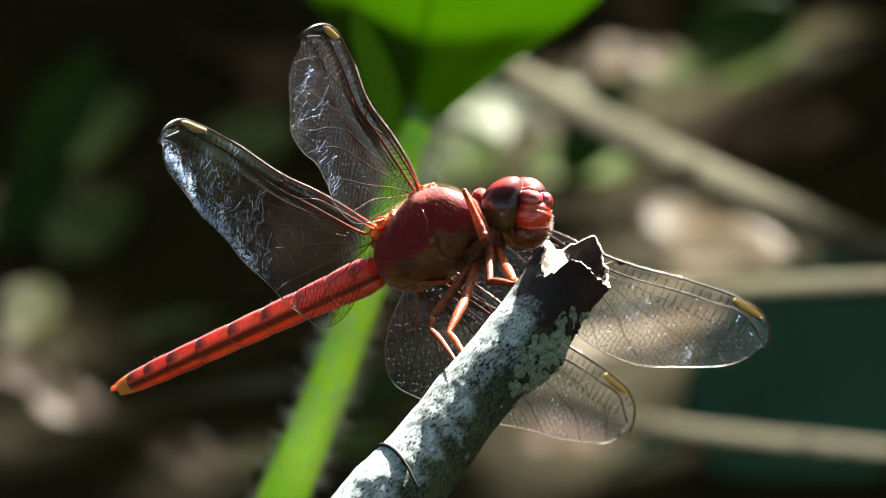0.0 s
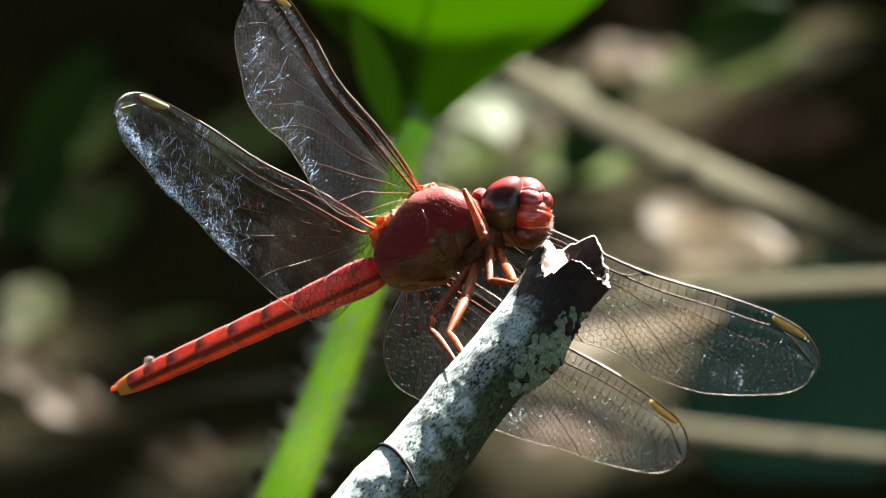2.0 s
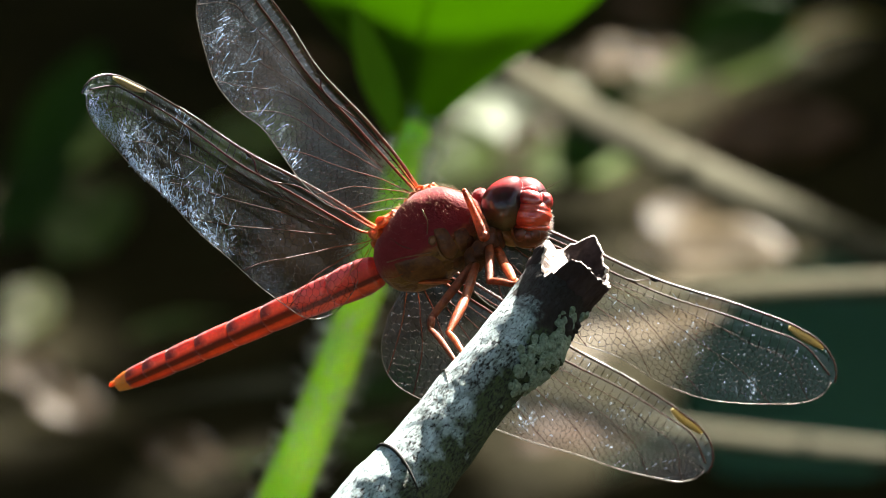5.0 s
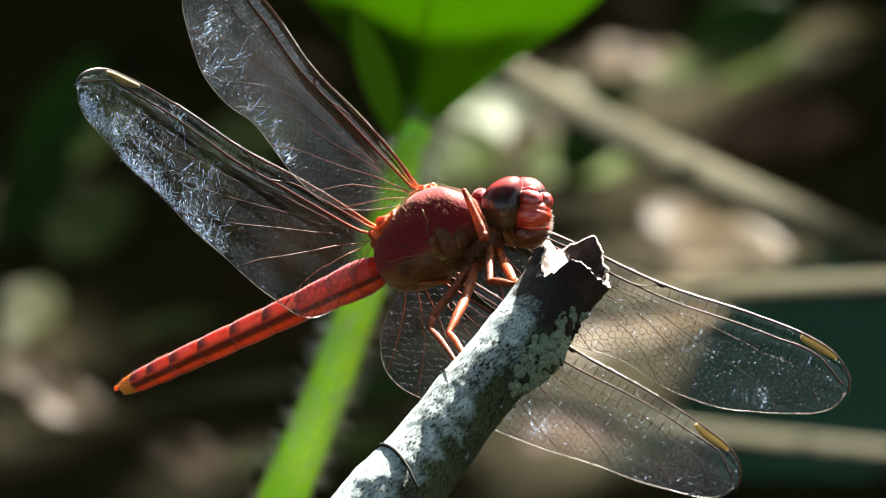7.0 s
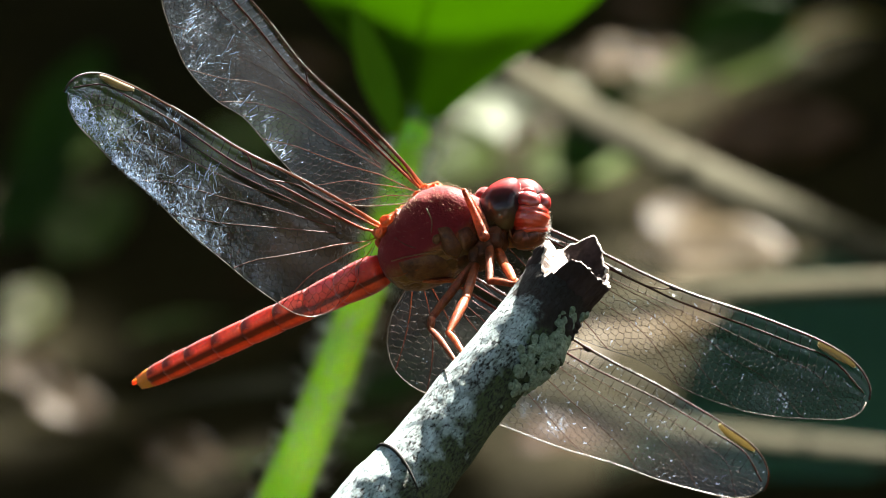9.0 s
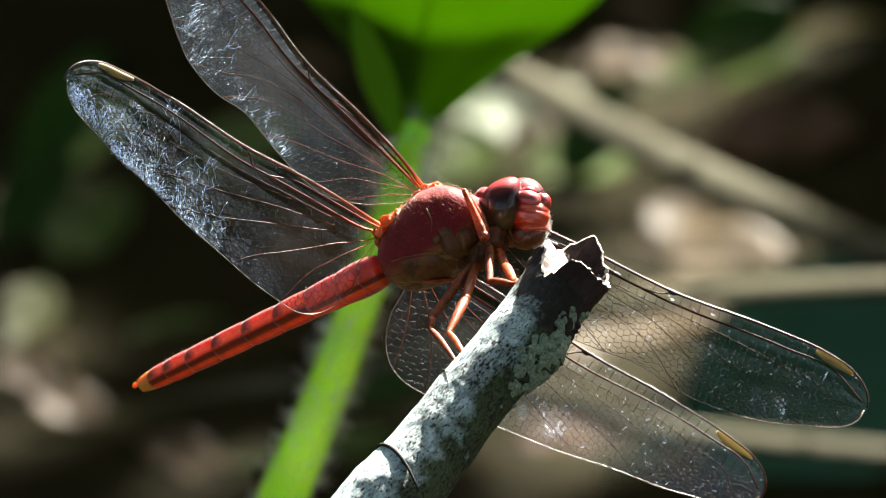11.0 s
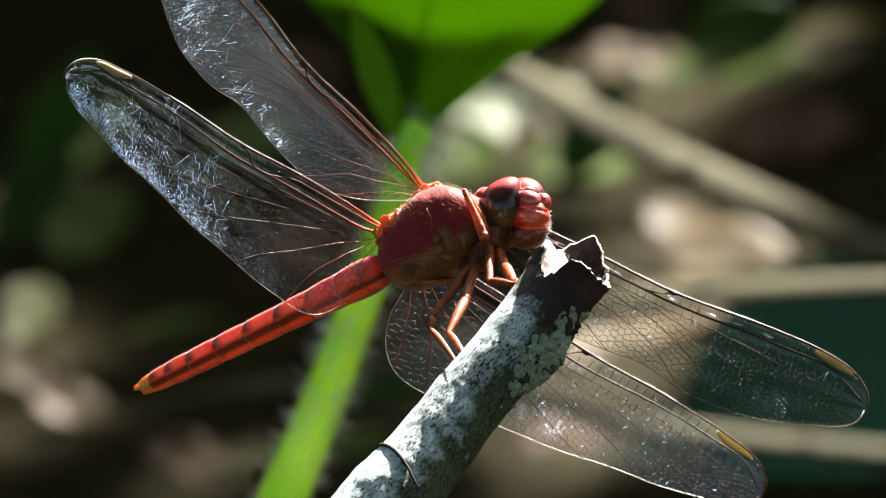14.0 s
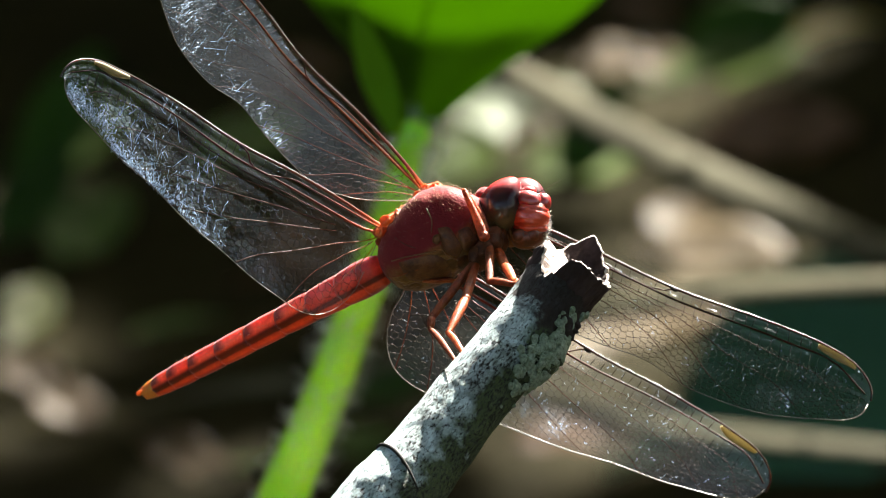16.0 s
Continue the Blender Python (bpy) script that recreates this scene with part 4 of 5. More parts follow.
def dragonfly():
    fly = thing("dragonfly", SUBJECT, "red skimmer dragonfly with clear wings perched on a broken branch", "dragonfly")
    body = thorax(fly)
    tail = abdomen(fly)
    skull = head(fly)
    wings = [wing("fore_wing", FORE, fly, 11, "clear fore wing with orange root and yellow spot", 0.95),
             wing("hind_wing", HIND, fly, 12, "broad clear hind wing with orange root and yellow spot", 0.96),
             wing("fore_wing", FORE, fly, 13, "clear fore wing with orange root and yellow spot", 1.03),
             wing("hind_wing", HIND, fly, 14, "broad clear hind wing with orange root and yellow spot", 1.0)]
    leg(fly, [(2.16, -1.08, 3), (-0.8, -4.84, 7.6), (-0.88, -5.64, 8.6), (0.88, -7.88, 14.2)], [0.33, 0.29, 0.22, 0.16], LEG_BROWN, 21, "brown hind leg gripping the branch")
    leg(fly, [(2.32, -1.08, 3), (1.6, -3.48, 6.8), (0.4, -5.88, 9.8), (1.52, -7.48, 14)], [0.32, 0.36, 0.24, 0.16], ORANGE, 24, "orange middle leg gripping the branch")
    leg(fly, [(3.28, 0.2, 2.8), (3.28, -2.28, 6.4), (4.84, -2.48, 9.6), (6.24, -2.56, 11.6)], [0.34, 0.28, 0.24, 0.18], LEG_BROWN, 27, "brown front leg reaching the branch end")
    leg(fly, [(3.76, 0.04, 1.8), (4.36, -1.16, 4.8), (4.96, -2.2, 8), (5.52, -2.76, 10.8)], [0.36, 0.36, 0.3, 0.2], ORANGE, 30, "orange front leg reaching the branch end")
    leg(fly, [(3.04, 1.16, 2.72), (1.52, 4.1, 2.9), (2.9, 0.9, 4.1)], [0.40, 0.22, 0.46], LEG_TAN, 33, "orange bristly front leg folded behind the eye")
    return fly, body, tail, skull, wings


# ---- branch ----
def branch():
    top, low = Vector((8.64, -2.04, 11)), Vector((-3.64, -17.64, 20.2))
    axis = (low - top).normalized()
    zax = -axis
    xax = (Vector((1, 0, 0)) - zax * zax.x).normalized()
    yax = zax.cross(xax)
    m = Matrix((xax, yax, zax)).transposed().to_4x4()
    m.translation = top * MM
    stick = thing("branch", SUBJECT @ m, "dead grey branch with pale lichen crust and a broken end", "branch")
    wlen = (low - top).length
    world_drop = -(SUBJECT.to_3x3() @ axis).z
    length = (SUBJECT @ (top * MM)).z / MM / world_drop + 15
    # local z runs up the stick, 0 at the broken end
    radius = [(0, 2.75), (2, 2.6), (5, 2.45), (9, 2.6), (14, 2.72), (17.5, 2.82), (19.4, 3.0), (22, 3.4), (26, 3.45), (60, 3.7), (length, 7)]
    depths = [0.9 + 0.1155 * i for i in range(200)] + [24 + 2.2 * i for i in range(18)] + [65 + (length - 65) * i / 40 for i in range(41)]
    n = 150
    verts, faces = [], []
    for d in depths:
        r = interp(d, radius)
        for k in range(n):
            w = 2 * math.pi * k / n
            p = Vector((math.cos(w) * 3, math.sin(w) * 3, -d))
            q = r + 0.14 * noise.noise(p * 0.3) + 0.04 * noise.noise(p * 1.2)
            if d < 30:
                g = Vector((p.x * 2.2, p.y * 2.2, p.z * 0.8))
                q += 0.035 * noise.noise(g) - 0.07 * max(0, noise.noise(g * 1.7 + Vector((5, 0, 0))) - 0.25)
            knob = math.exp(-((d - 6.2) / 2.2) ** 2) * math.exp(-((((w + 0.15 + math.pi) % (2 * math.pi)) - math.pi) / 0.5) ** 2)
            knob += 0.55 * math.exp(-((d - 3.2) / 0.9) ** 2) * math.exp(-((((w + 0.1 + math.pi) % (2 * math.pi)) - math.pi) / 0.4) ** 2)
            q += 1.0 * knob + 0.8 * knob * noise.noise(p * 1.6) + 0.35 * knob * noise.noise(p * 4.0)
            c = Vector((math.cos(w), math.sin(w), 0))
            lift = -max(0.0, 1 - (d - 0.9) / 2.4) * max(0.0, 0.5 + 0.9 * noise.noise(c * 2.4) + 0.5 * noise.noise(c * 9))
            verts.append((q * math.cos(w), q * math.sin(w), -d + lift))
    for j in range(len(depths) - 1):
        for k in range(n):
            k2 = (k + 1) % n
            faces.append((j * n + k, (j + 1) * n + k, (j + 1) * n + k2, j * n + k2))
    faces.append(tuple((len(depths) - 1) * n + k for k in reversed(range(n))))
    bark = part_py("bark", (verts, faces), BARK, stick, "pale grey cracked bark with green algae on one side")
    # broken end: a jagged crown round a hollow, pale torn wood inside
    geo = ([], [])
    n, rows, inner = 160, 16, 8
    rim = [(0, 1.2), (30, 1.4), (55, 2.1), (75, 2.5), (88, 1.2), (100, 0.1), (112, 0.0), (130, 0.8), (150, 1.1), (165, 1.3), (178, 1.6), (190, 1.3), (200, 0.8), (213, 0.45), (224, 0.4),
           (230, 1.6), (236, 3.2), (250, 3.6), (270, 3.4), (315, 2.3), (340, 1.5), (360, 1.2)]
    up = Vector((0.52, 0.66, 0.54)).normalized()
    ax = (Vector((1, 0, 0)) - up * up.x).normalized()
    tilt = Matrix((ax, up.cross(ax), up)).transposed().to_4x4()
    tilt.translation = top * MM
    tags = []
    for j in range(rows + inner + 1):
        for k in range(n):
            deg = 360 * k / n
            c = Vector((math.cos(math.radians(deg)), math.sin(math.radians(deg)), 0))
            h = interp(deg, rim) + 0.22 * noise.noise(c * 8)
            if j <= rows:
                z = -3.3 + (h + 3.3) * j / rows
                r = 2.28 + 0.52 * min(1, (z + 3.3) / 3.0)
            else:
                q = (j - rows) / inner
                floor = 0.55 + 0.2 * c.x
                z = h - (h - floor) * (q ** 0.6 if j > rows + 1 else 0.02)
                r = 2.70 - 0.10 * min(1, j - rows) - 2.4 * max(0, (q - 1 / inner)) ** 1.3
            p = c * max(0.03, r) + Vector((0, 0, z))
            rough = 0.20 * noise.noise(p * 1.1) + 0.15 * noise.noise(Vector((p.x * 4, p.y * 4, p.z * 1.2))) + 0.08 * noise.noise(p * 6)
            p += c * rough + Vector((0, 0, 0.09 * noise.noise(p * 3 + Vector((9, 0, 0))) if j > 2 else 0))
            geo[0].append(tuple(p))
    for j in range(rows + inner):
        for k in range(n):
            k2 = (k + 1) % n
            geo[1].append((j * n + k, j * n + k2, (j + 1) * n + k2, (j + 1) * n + k))
            deg = 360 * k / n + 8 * noise.noise(Vector((j * 0.7, k * 0.1, 0)))
            tags.append(1 if j == rows or (j > rows and 96 < deg < 235) else 0)
    geo[1].append(tuple((rows + inner) * n + k for k in range(n)))
    crown = part_py("broken_end", geo, [DARK_WOOD, RAW_WOOD], stick, "dark jagged broken end with bleached torn wood", m=m.inverted() @ tilt)
    crown.data.polygons.foreach_set("material_index", tags + [1])
    # seams in the bark
    for d, w0, w1, drop, r0 in ((19.2, 185, 305, 2.2, 0.15), (11.8, 178, 235, 0.8, 0.07)):
        pts = []
        for i in range(24):
            q = i / 23
            w = math.radians(w0 + (w1 - w0) * q)
            d2 = d + drop * q - 0.6 * math.sin(math.pi * q)
            r = interp(d2, radius) + 0.08
            pts.append((r * math.cos(w), r * math.sin(w), -d2))
        part_py("bark_seam", tube(([], []), pts, [r0 * (0.4 + 0.6 * math.sin(math.pi * i / 23)) for i in range(24)], 6), CRACK, bark, "black crack in the bark")
    # crust of lichen on the knob
    rng = random.Random(41)
    for i in range(290):
        w = -0.28 + rng.gauss(0, 0.26)
        d = 6.2 + rng.gauss(0, 1.7)
        if d < 1.5:
            continue
        r = interp(d, radius) + 0.95 * math.exp(-((d - 6.2) / 2.2) ** 2) * math.exp(-((w + 0.15) / 0.5) ** 2) + 0.04
        s = rng.uniform(0.12, 0.28) if rng.random() < 0.65 else rng.uniform(0.28, 0.52)
        part("lichen", ball(s * 0.42, s * rng.uniform(0.7, 1.2), s * rng.uniform(0.7, 1.2), 14, 10, 0.5 * s, 1.1 / s), LICHEN, bark,
             m=spot((r + 0.06) * math.cos(w), (r + 0.06) * math.sin(w), -d) @ pose(0, 0, 0, 0, 0, math.degrees(w)) @ pose(0, 0, 0, rng.uniform(0, 360), 0, 0))
    return stick


# ---- plants and litter behind ----
def blade_geo(outline, length, curl, nu=18, nv=8, thick=0.25, cup=0.2, wave=0.0, seed=0, crease=None):
    """A leaf along +x: half widths by outline(u), cupped and curled, with two faces and an edge."""
    top = []
    for i in range(nu + 1):
        u = i / nu
        for j in range(-nv, nv + 1):
            v = j / nv
            y = outline(u) * v
            z = cup * abs(y) + curl * length * u * u + wave * length * noise.noise(Vector((u * 3, v * 1.5, seed)))
            if crease:
                z += length * crease[1] * max(0.0, u - crease[0] - 0.05 * abs(v))
            top.append(Vector((length * u, y, z)))
    w = 2 * nv + 1
    verts = [tuple(p) for p in top] + [(p.x, p.y, p.z - thick) for p in top]
    k = len(top)
    faces = []
    for i in range(nu):
        for j in range(w - 1):
            o = i * w + j
            faces.append((o, o + w, o + w + 1, o + 1))
            faces.append((k + o, k + o + 1, k + o + w + 1, k + o + w))
    for i in range(nu):
        for o in (i * w, i * w + w - 1):
            faces.append((o, o + w, k + o + w, k + o))
    for j in range(w - 1):
        for o in (j, nu * w + j):
            faces.append((o, o + 1, k + o + 1, k + o))
    return verts, faces


def near_plant():
    plant = thing("leafy_plant", SUBJECT @ spot(*(-13.38, -22.96, -130)), "hairy bright green stem with one broad leaf", "plant")
    base = Vector((-13.38, -22.96, -130))
    rel = lambda p: Vector(p) - base
    # the stem goes down to the ground
    foot = Vector((-50.0, -164.0, -100.0))
    line = bend([foot - base, rel((-17.19, -31.45, -128)), rel((-12.11, -18.8, -132)), rel((-9.67, -13.01, -140)), rel((-6.71, -5.12, -150)), rel((-4.07, 2.64, -165)), rel((-2.22, 8.98, -180))], 10)
    stem = part_py("stem", tube(([], []), line, span([2.6, 2.1, 1.85, 1.7, 1.5, 1.3, 1.15], 10), 24, 1.0), STEM, plant, "hairy bright green stem")
    rng = random.Random(3)
    roots, dirs = [], []
    for i in range(1100):
        k = rng.randrange(12, len(line) - 1)
        a, b = frame_on(line[k + 1] - line[k])
        w = rng.uniform(0, 6.28)
        d = a * math.cos(w) + b * math.sin(w)
        roots.append(line[k].lerp(line[k + 1], rng.random()) + d * 1.5)
        dirs.append(d)
    tagged(part_py("stem_hair", strands(roots, dirs, 1.3, 0.05, 2), EDGE, plant, "short pale stem hair"), kind="stuff")
    part("bud", ball(0.55, 0.62, 0.55, 18, 14, 0.1, 1.5), STRAW, plant, "small pale bud on the stem", m=Matrix.Translation(rel((-13.97, -16.9, -129)) * MM))
    # blade rising from the stem
    half = lambda u: interp(u, [(0, 0.8), (0.06, 2.0), (0.2, 5.8), (0.4, 12.6), (0.6, 17.5), (0.8, 15.5), (0.95, 6.5), (1, 0.5)])
    joint = rel((-2.22, 8.98, -180))
    m = Matrix.Translation(joint * MM) @ pose(0, 0, 0, 0, 0, 86.5) @ pose(0, 0, 0, 12, 28, 0)
    blade = part_py("leaf_blade", blade_geo(lambda u: half(u) * 1.12, 30, 0.12, 40, 12, 0.3, 0.30, 0.02, crease=(0.27, 1.2)), BLADE, plant, "broad smooth green leaf blade lit from behind", m=m)
    rib = tube(([], []), [(30 * u, 0, 0.12 * 30 * u * u + 36 * max(0, u - 0.27) - 0.3) for u in [i / 20 for i in range(21)]], [0.15 - 0.1 * i / 20 for i in range(21)], 8)
    part_py("midrib", rib, RIB, blade, "pale green midrib")
    # a narrow lobe folded up along the near edge shows its paler underside
    fold = lambda u: 0.15 + 1.15 * math.sin(math.pi * min(1, u * 0.9 + 0.1)) ** 1.2
    fm = Matrix.Translation(rel((-3.56, 8.72, -170)) * MM) @ pose(0, 0, 0, 0, 0, 109) @ pose(0, 0, 0, 10, 5, 0)
    part_py("leaf_fold", blade_geo(fold, 11.0, 0.05, 20, 6, 0.25, 0.25, 0.02, 3), FOLD, blade, "paler folded leaf edge", m=m.inverted() @ fm)
    for t in (1.5, 2, 3, 4):
        q = SUBJECT @ (Vector((-17.2, -31.4, -128)).lerp(Vector((-6.7, -5.1, -150)), t / 4) * MM)
        FLECKS.append((q, 0.0045))
    return plant


def stalk(points, radii, label):
    pts = [Vector(p) for p in points]
    ob = thing("dry_stalk", SUBJECT @ Matrix.Translation(pts[0] * MM), label, "stalk", "dry stalks")
    line = bend([p - pts[0] for p in pts], 8)
    # a flattened straw whose broad side looks up and forward
    part_py("straw", tube(([], []), line, [r * 1.22 for r in span(radii, 8)], 18, 0.3, Vector((-0.1, 0.80, 0.60))), STRAW, ob)
    for k in range(8, len(line) - 1, 12):
        r = radii[min(len(radii) - 1, k // 8)]
        part("node", ball(r * 0.7, r * 0.7, r * 0.6, 14, 10), STRAW, ob, m=Matrix.Translation(line[k] * MM))
    return ob


def dead_leaf(x, y, length, width, angle, lean, material, label, seed, kind_name="dead_leaf", group="fallen leaves"):
    """A curled leaf propped on the soil by its lower edge."""
    length, width = length * 0.73, width * 0.73
    ob = thing(kind_name, Matrix.Translation((x, y, soil_height(x, y))), label, "leaf", group)
    half = lambda u: width / 2 * (math.sin(math.pi * min(1, u * 0.92 + 0.06)) ** 0.7) * (1 + 0.12 * noise.noise(Vector((u * 6, seed, 0))))
    v, f = blade_geo(half, length, 0.05, 14, 5, 0.35, 0.18, 0.06, seed)
    pet = tube(([], []), bend([(-length * 0.3, 0, 0.5), (0, 0, 0), (length * 0.9, 0, 0.05 * length * 0.8)], 6), span([0.4, 0.45, 0.12], 6), 6)
    m = pose(0, 0, 0, lean, 0, 0) @ pose(0, 0, 0, 0, 0, angle) @ spot(-length / 2, 0, 0)
    low = min((m @ (Vector(p) * MM)).z for p in v)
    m = Matrix.Translation((0, 0, -low - 0.0008)) @ m
    part_py("blade", (v, f), material, ob, m=m)
    part_py("petiole", pet, material, ob, m=m)
    return ob


def droplet():
    """A clear drop that swells at the tail tip and falls."""
    b = Mat("clear liquid")
    b.set(Base_Color=(0.92, 0.90, 0.88), Roughness=0.03, IOR=1.33, Transmission_Weight=0.9)
    ob = tagged(part("droplet", ball(0.40, 0.46, 0.40, 24, 18, 0.03, 2.0), b.m, None), "small clear droplet falling from the tail tip", "droplet")
    return ob


FLECKS = []  # spots that the unseen shrub leaves to the sun: centre, radius
ground()
DRAGONFLY, THORAX_PART, TAIL, SKULL, WINGS = dragonfly()
branch()
near_plant()
DROP = droplet()


def soil_end(x, y):
    """A point just under the soil, in the subject frame."""
    return tuple(SUBJECT.inverted() @ Vector((x, y, -0.01)) / MM)


stalk([(-10.9, 24.4, -435), (5.15, 15.3, -420), (16.2, 9.2, -410), (26.8, 4.1, -400), (40.1, -2.0, -390), (72.2, -18.1, -370), soil_end(0.42, 0.12)], [1.3, 1.55, 1.65, 1.7, 1.65, 1.6, 1.5], "long dry beige grass stalk leaning across the litter")
stalk([(-25.44, -13.23, -405), (-18.39, -11.93, -395), (-8.8, -10.56, -390), (5.52, -6.85, -380), (22.09, -3.9, -370), (43.24, -2.9, -360), (71.25, -4.6, -350), soil_end(0.30, 0.3)], [0.3, 0.7, 1.1, 1.3, 1.3, 1.2, 1.1, 1.0], "bent dry beige grass stalk arching over the litter")
stalk([(-1.17, -10.64, -430), (10.45, -13.75, -420), (22.46, -15.76, -410), (40.13, -17.62, -400), (72.46, -21.94, -390), soil_end(0.28, 0.32)], [0.9, 1.0, 1.05, 1.1, 1.1, 1.1], "dry straw coloured grass stalk low over the litter")

for a, b in (((20, -4.1, -371), (45, -2.9, -359)), ((22, -15.8, -410), (42, -17.8, -399)), ((5, 15.3, -420), (27, 4.0, -400))):
    for i in range(9):
        FLECKS.append((SUBJECT @ (Vector(a).lerp(Vector(b), i / 8) * MM), 0.003 if a[1] < 0 else 0.001))

# litter: place on the soil, length, width, heading, lean back, material, label
LITTER = [
    ((0.0078, 0.5282), 19.0, 15.0, -30, 12, DEAD_PALE, "pale bleached leaf catching a fleck of sun"),
    ((0.0157, 0.5430), 6.6, 8.1, 20, 12, DEAD, "small beige dead leaf in a fleck of sun"),
    ((0.0200, 0.5405), 6, 6.5, -40, 12, DEAD, "small beige dead leaf in a fleck of sun"),
    ((0.0184, 0.5590), 7.7, 8.1, 60, 12, DEAD_BROWN, "brown dead leaf lying on dark soil"),
    ((0.0318, 0.5447), 5.5, 6, 30, 12, DEAD_PALE, "pale bleached leaf on dark soil"),
    ((0.0366, 0.5470), 11, 12.2, 80, 12, DEAD_YELLOW, "yellowing fallen leaf on dark soil"),
    ((0.0210, 0.4940), 7.7, 9.45, 70, 12, DEAD, "small beige dead leaf on dark soil"),
    ((0.0255, 0.4829), 15.4, 12.2, -10, 12, DEAD, "curled beige dead leaf in a fleck of sun"),
    ((0.0126, 0.5185), 8.8, 9.45, -30, 12, DEAD, "small beige dead leaf on dark soil"),
    ((-0.0368, 0.4840), 11.0, 8.0, 75, 16, DEAD_GREEN, "pale green dying leaf in a fleck of sun"),
    ((-0.0362, 0.4640), 8.8, 8.1, -55, 12, DEAD_TAN, "curled beige dead leaf in a fleck of sun"),
    ((-0.0328, 0.4511), 9.9, 8.1, -55, 12, DEAD_TAN, "curled beige dead leaf in a fleck of sun"),
    ((-0.0202, 0.4298), 9.0, 6.0, -30, 12, DEAD_TAN, "tan fallen leaf in a fleck of sun"),
    ((0.0112, 0.4326), 14, 11, 20, 12, DEAD_BROWN, "brown dead leaf in a fleck of sun"),
    ((0.0198, 0.4633), 15.4, 10.8, 10, 12, DEAD, "curled beige dead leaf in a fleck of sun"),
    ((0.0138, 0.4583), 15.4, 9.45, -10, 12, DEAD, "curled beige dead leaf in a fleck of sun"),
    ((0.0316, 0.5400), 7.0, 7.5, 15, 14, DEAD_GREEN, "small dying green leaf on dark soil"),
    ((-0.0156, 0.5440), 7.5, 7.0, 40, 14, DEAD_BROWN, "small brown dead leaf on dark soil"),
    ((-0.0229, 0.4350), 9.0, 7.5, -35, 14, DEAD_TAN, "small tan dead leaf on dark soil"),
    ((-0.0147, 0.5520), 17.6, 8.1, -30, 8, DEAD_BROWN, "brown dead leaf lying on dark soil"),
    ((-0.0042, 0.4713), 15.4, 9.45, 10, 8, DEAD_BROWN, "brown dead leaf lying on dark soil"),
    ((0.0304, 0.5170), 20.0, 16.0, 10, 8, DEAD_BROWN, "brown dead leaf lying on dark soil"),
    ((-0.0093, 0.4977), 22, 16.2, 40, 8, DEAD_BROWN, "brown dead leaf lying on dark soil"),
]
for i, ((x, y), l, w, a, lean, mat, label) in enumerate(LITTER):
    dead_leaf(x, y, l, w, a, lean, mat, label, i * 1.7)
    if "small dying" in label or mat is DEAD_YELLOW:
        FLECKS.append((Vector((x, y, 0.004)), -0.003))
    elif "fleck" in label or mat is DEAD:
        FLECKS.append((Vector((x, y, 0.004)), max(l, w) * (-0.00015 if mat is DEAD_TAN else 0.00022 if mat is DEAD_GREEN else 0.00016 if "fleck" in label else 0.00010)))
for i, ((x, y), l, w, a, lean) in enumerate([
    ((0.0355, 0.4425), 22, 13, 70, 50), ((0.0270, 0.4340), 18, 10, 20, 50), ((-0.0345, 0.5261), 20, 8, 60, 60), 
    ((0.0270, 0.5413), 16, 10, 30, 50), ((0.0135, 0.5110), 14, 8, 60, 60), ((-0.0067, 0.4482), 14, 8, 0, 40), ((-0.0368, 0.5110), 14, 8, 50, 50), ((0.0376, 0.4525), 18, 12, 20, 50), ((0.0373, 0.4340), 22, 16, 60, 50), ((0.0350, 0.4230), 40, 28, 25, 60)]):
    dead_leaf(x, y, l, w, a, lean, TEAL if x > 0.02 and y < 0.495 else LOW_GREEN, "dark green low leaf in the shade", 40 + i, "low_leaf", "low green leaves")

for i, ((x, y), l, w, a, lean) in enumerate([
    ((-0.0318, 0.5080), 16, 10, 65, 14), ((-0.0235, 0.4800), 14, 8, 20, 14), ((-0.0175, 0.5300), 16, 10, 50, 14), ((0.0008, 0.5155), 14, 12, 70, 14), ((0.0130, 0.5125), 15, 11, 20, 14), ((0.0265, 0.5382), 18, 12, 30, 14), ((-0.0325, 0.5321), 22, 9, 55, 14), ((-0.0096, 0.4312), 16, 8, 20, 14)]):
    dead_leaf(x, y, l, w, a, lean, OLIVE_LEAF, "olive green low leaf in dim light", 60 + i, "low_leaf", "low green leaves")
    if i != 3 and i != 5 and i != 7:
        FLECKS.append((Vector((x, y, 0.004)), -0.0035 if i < 3 else 0.0006))


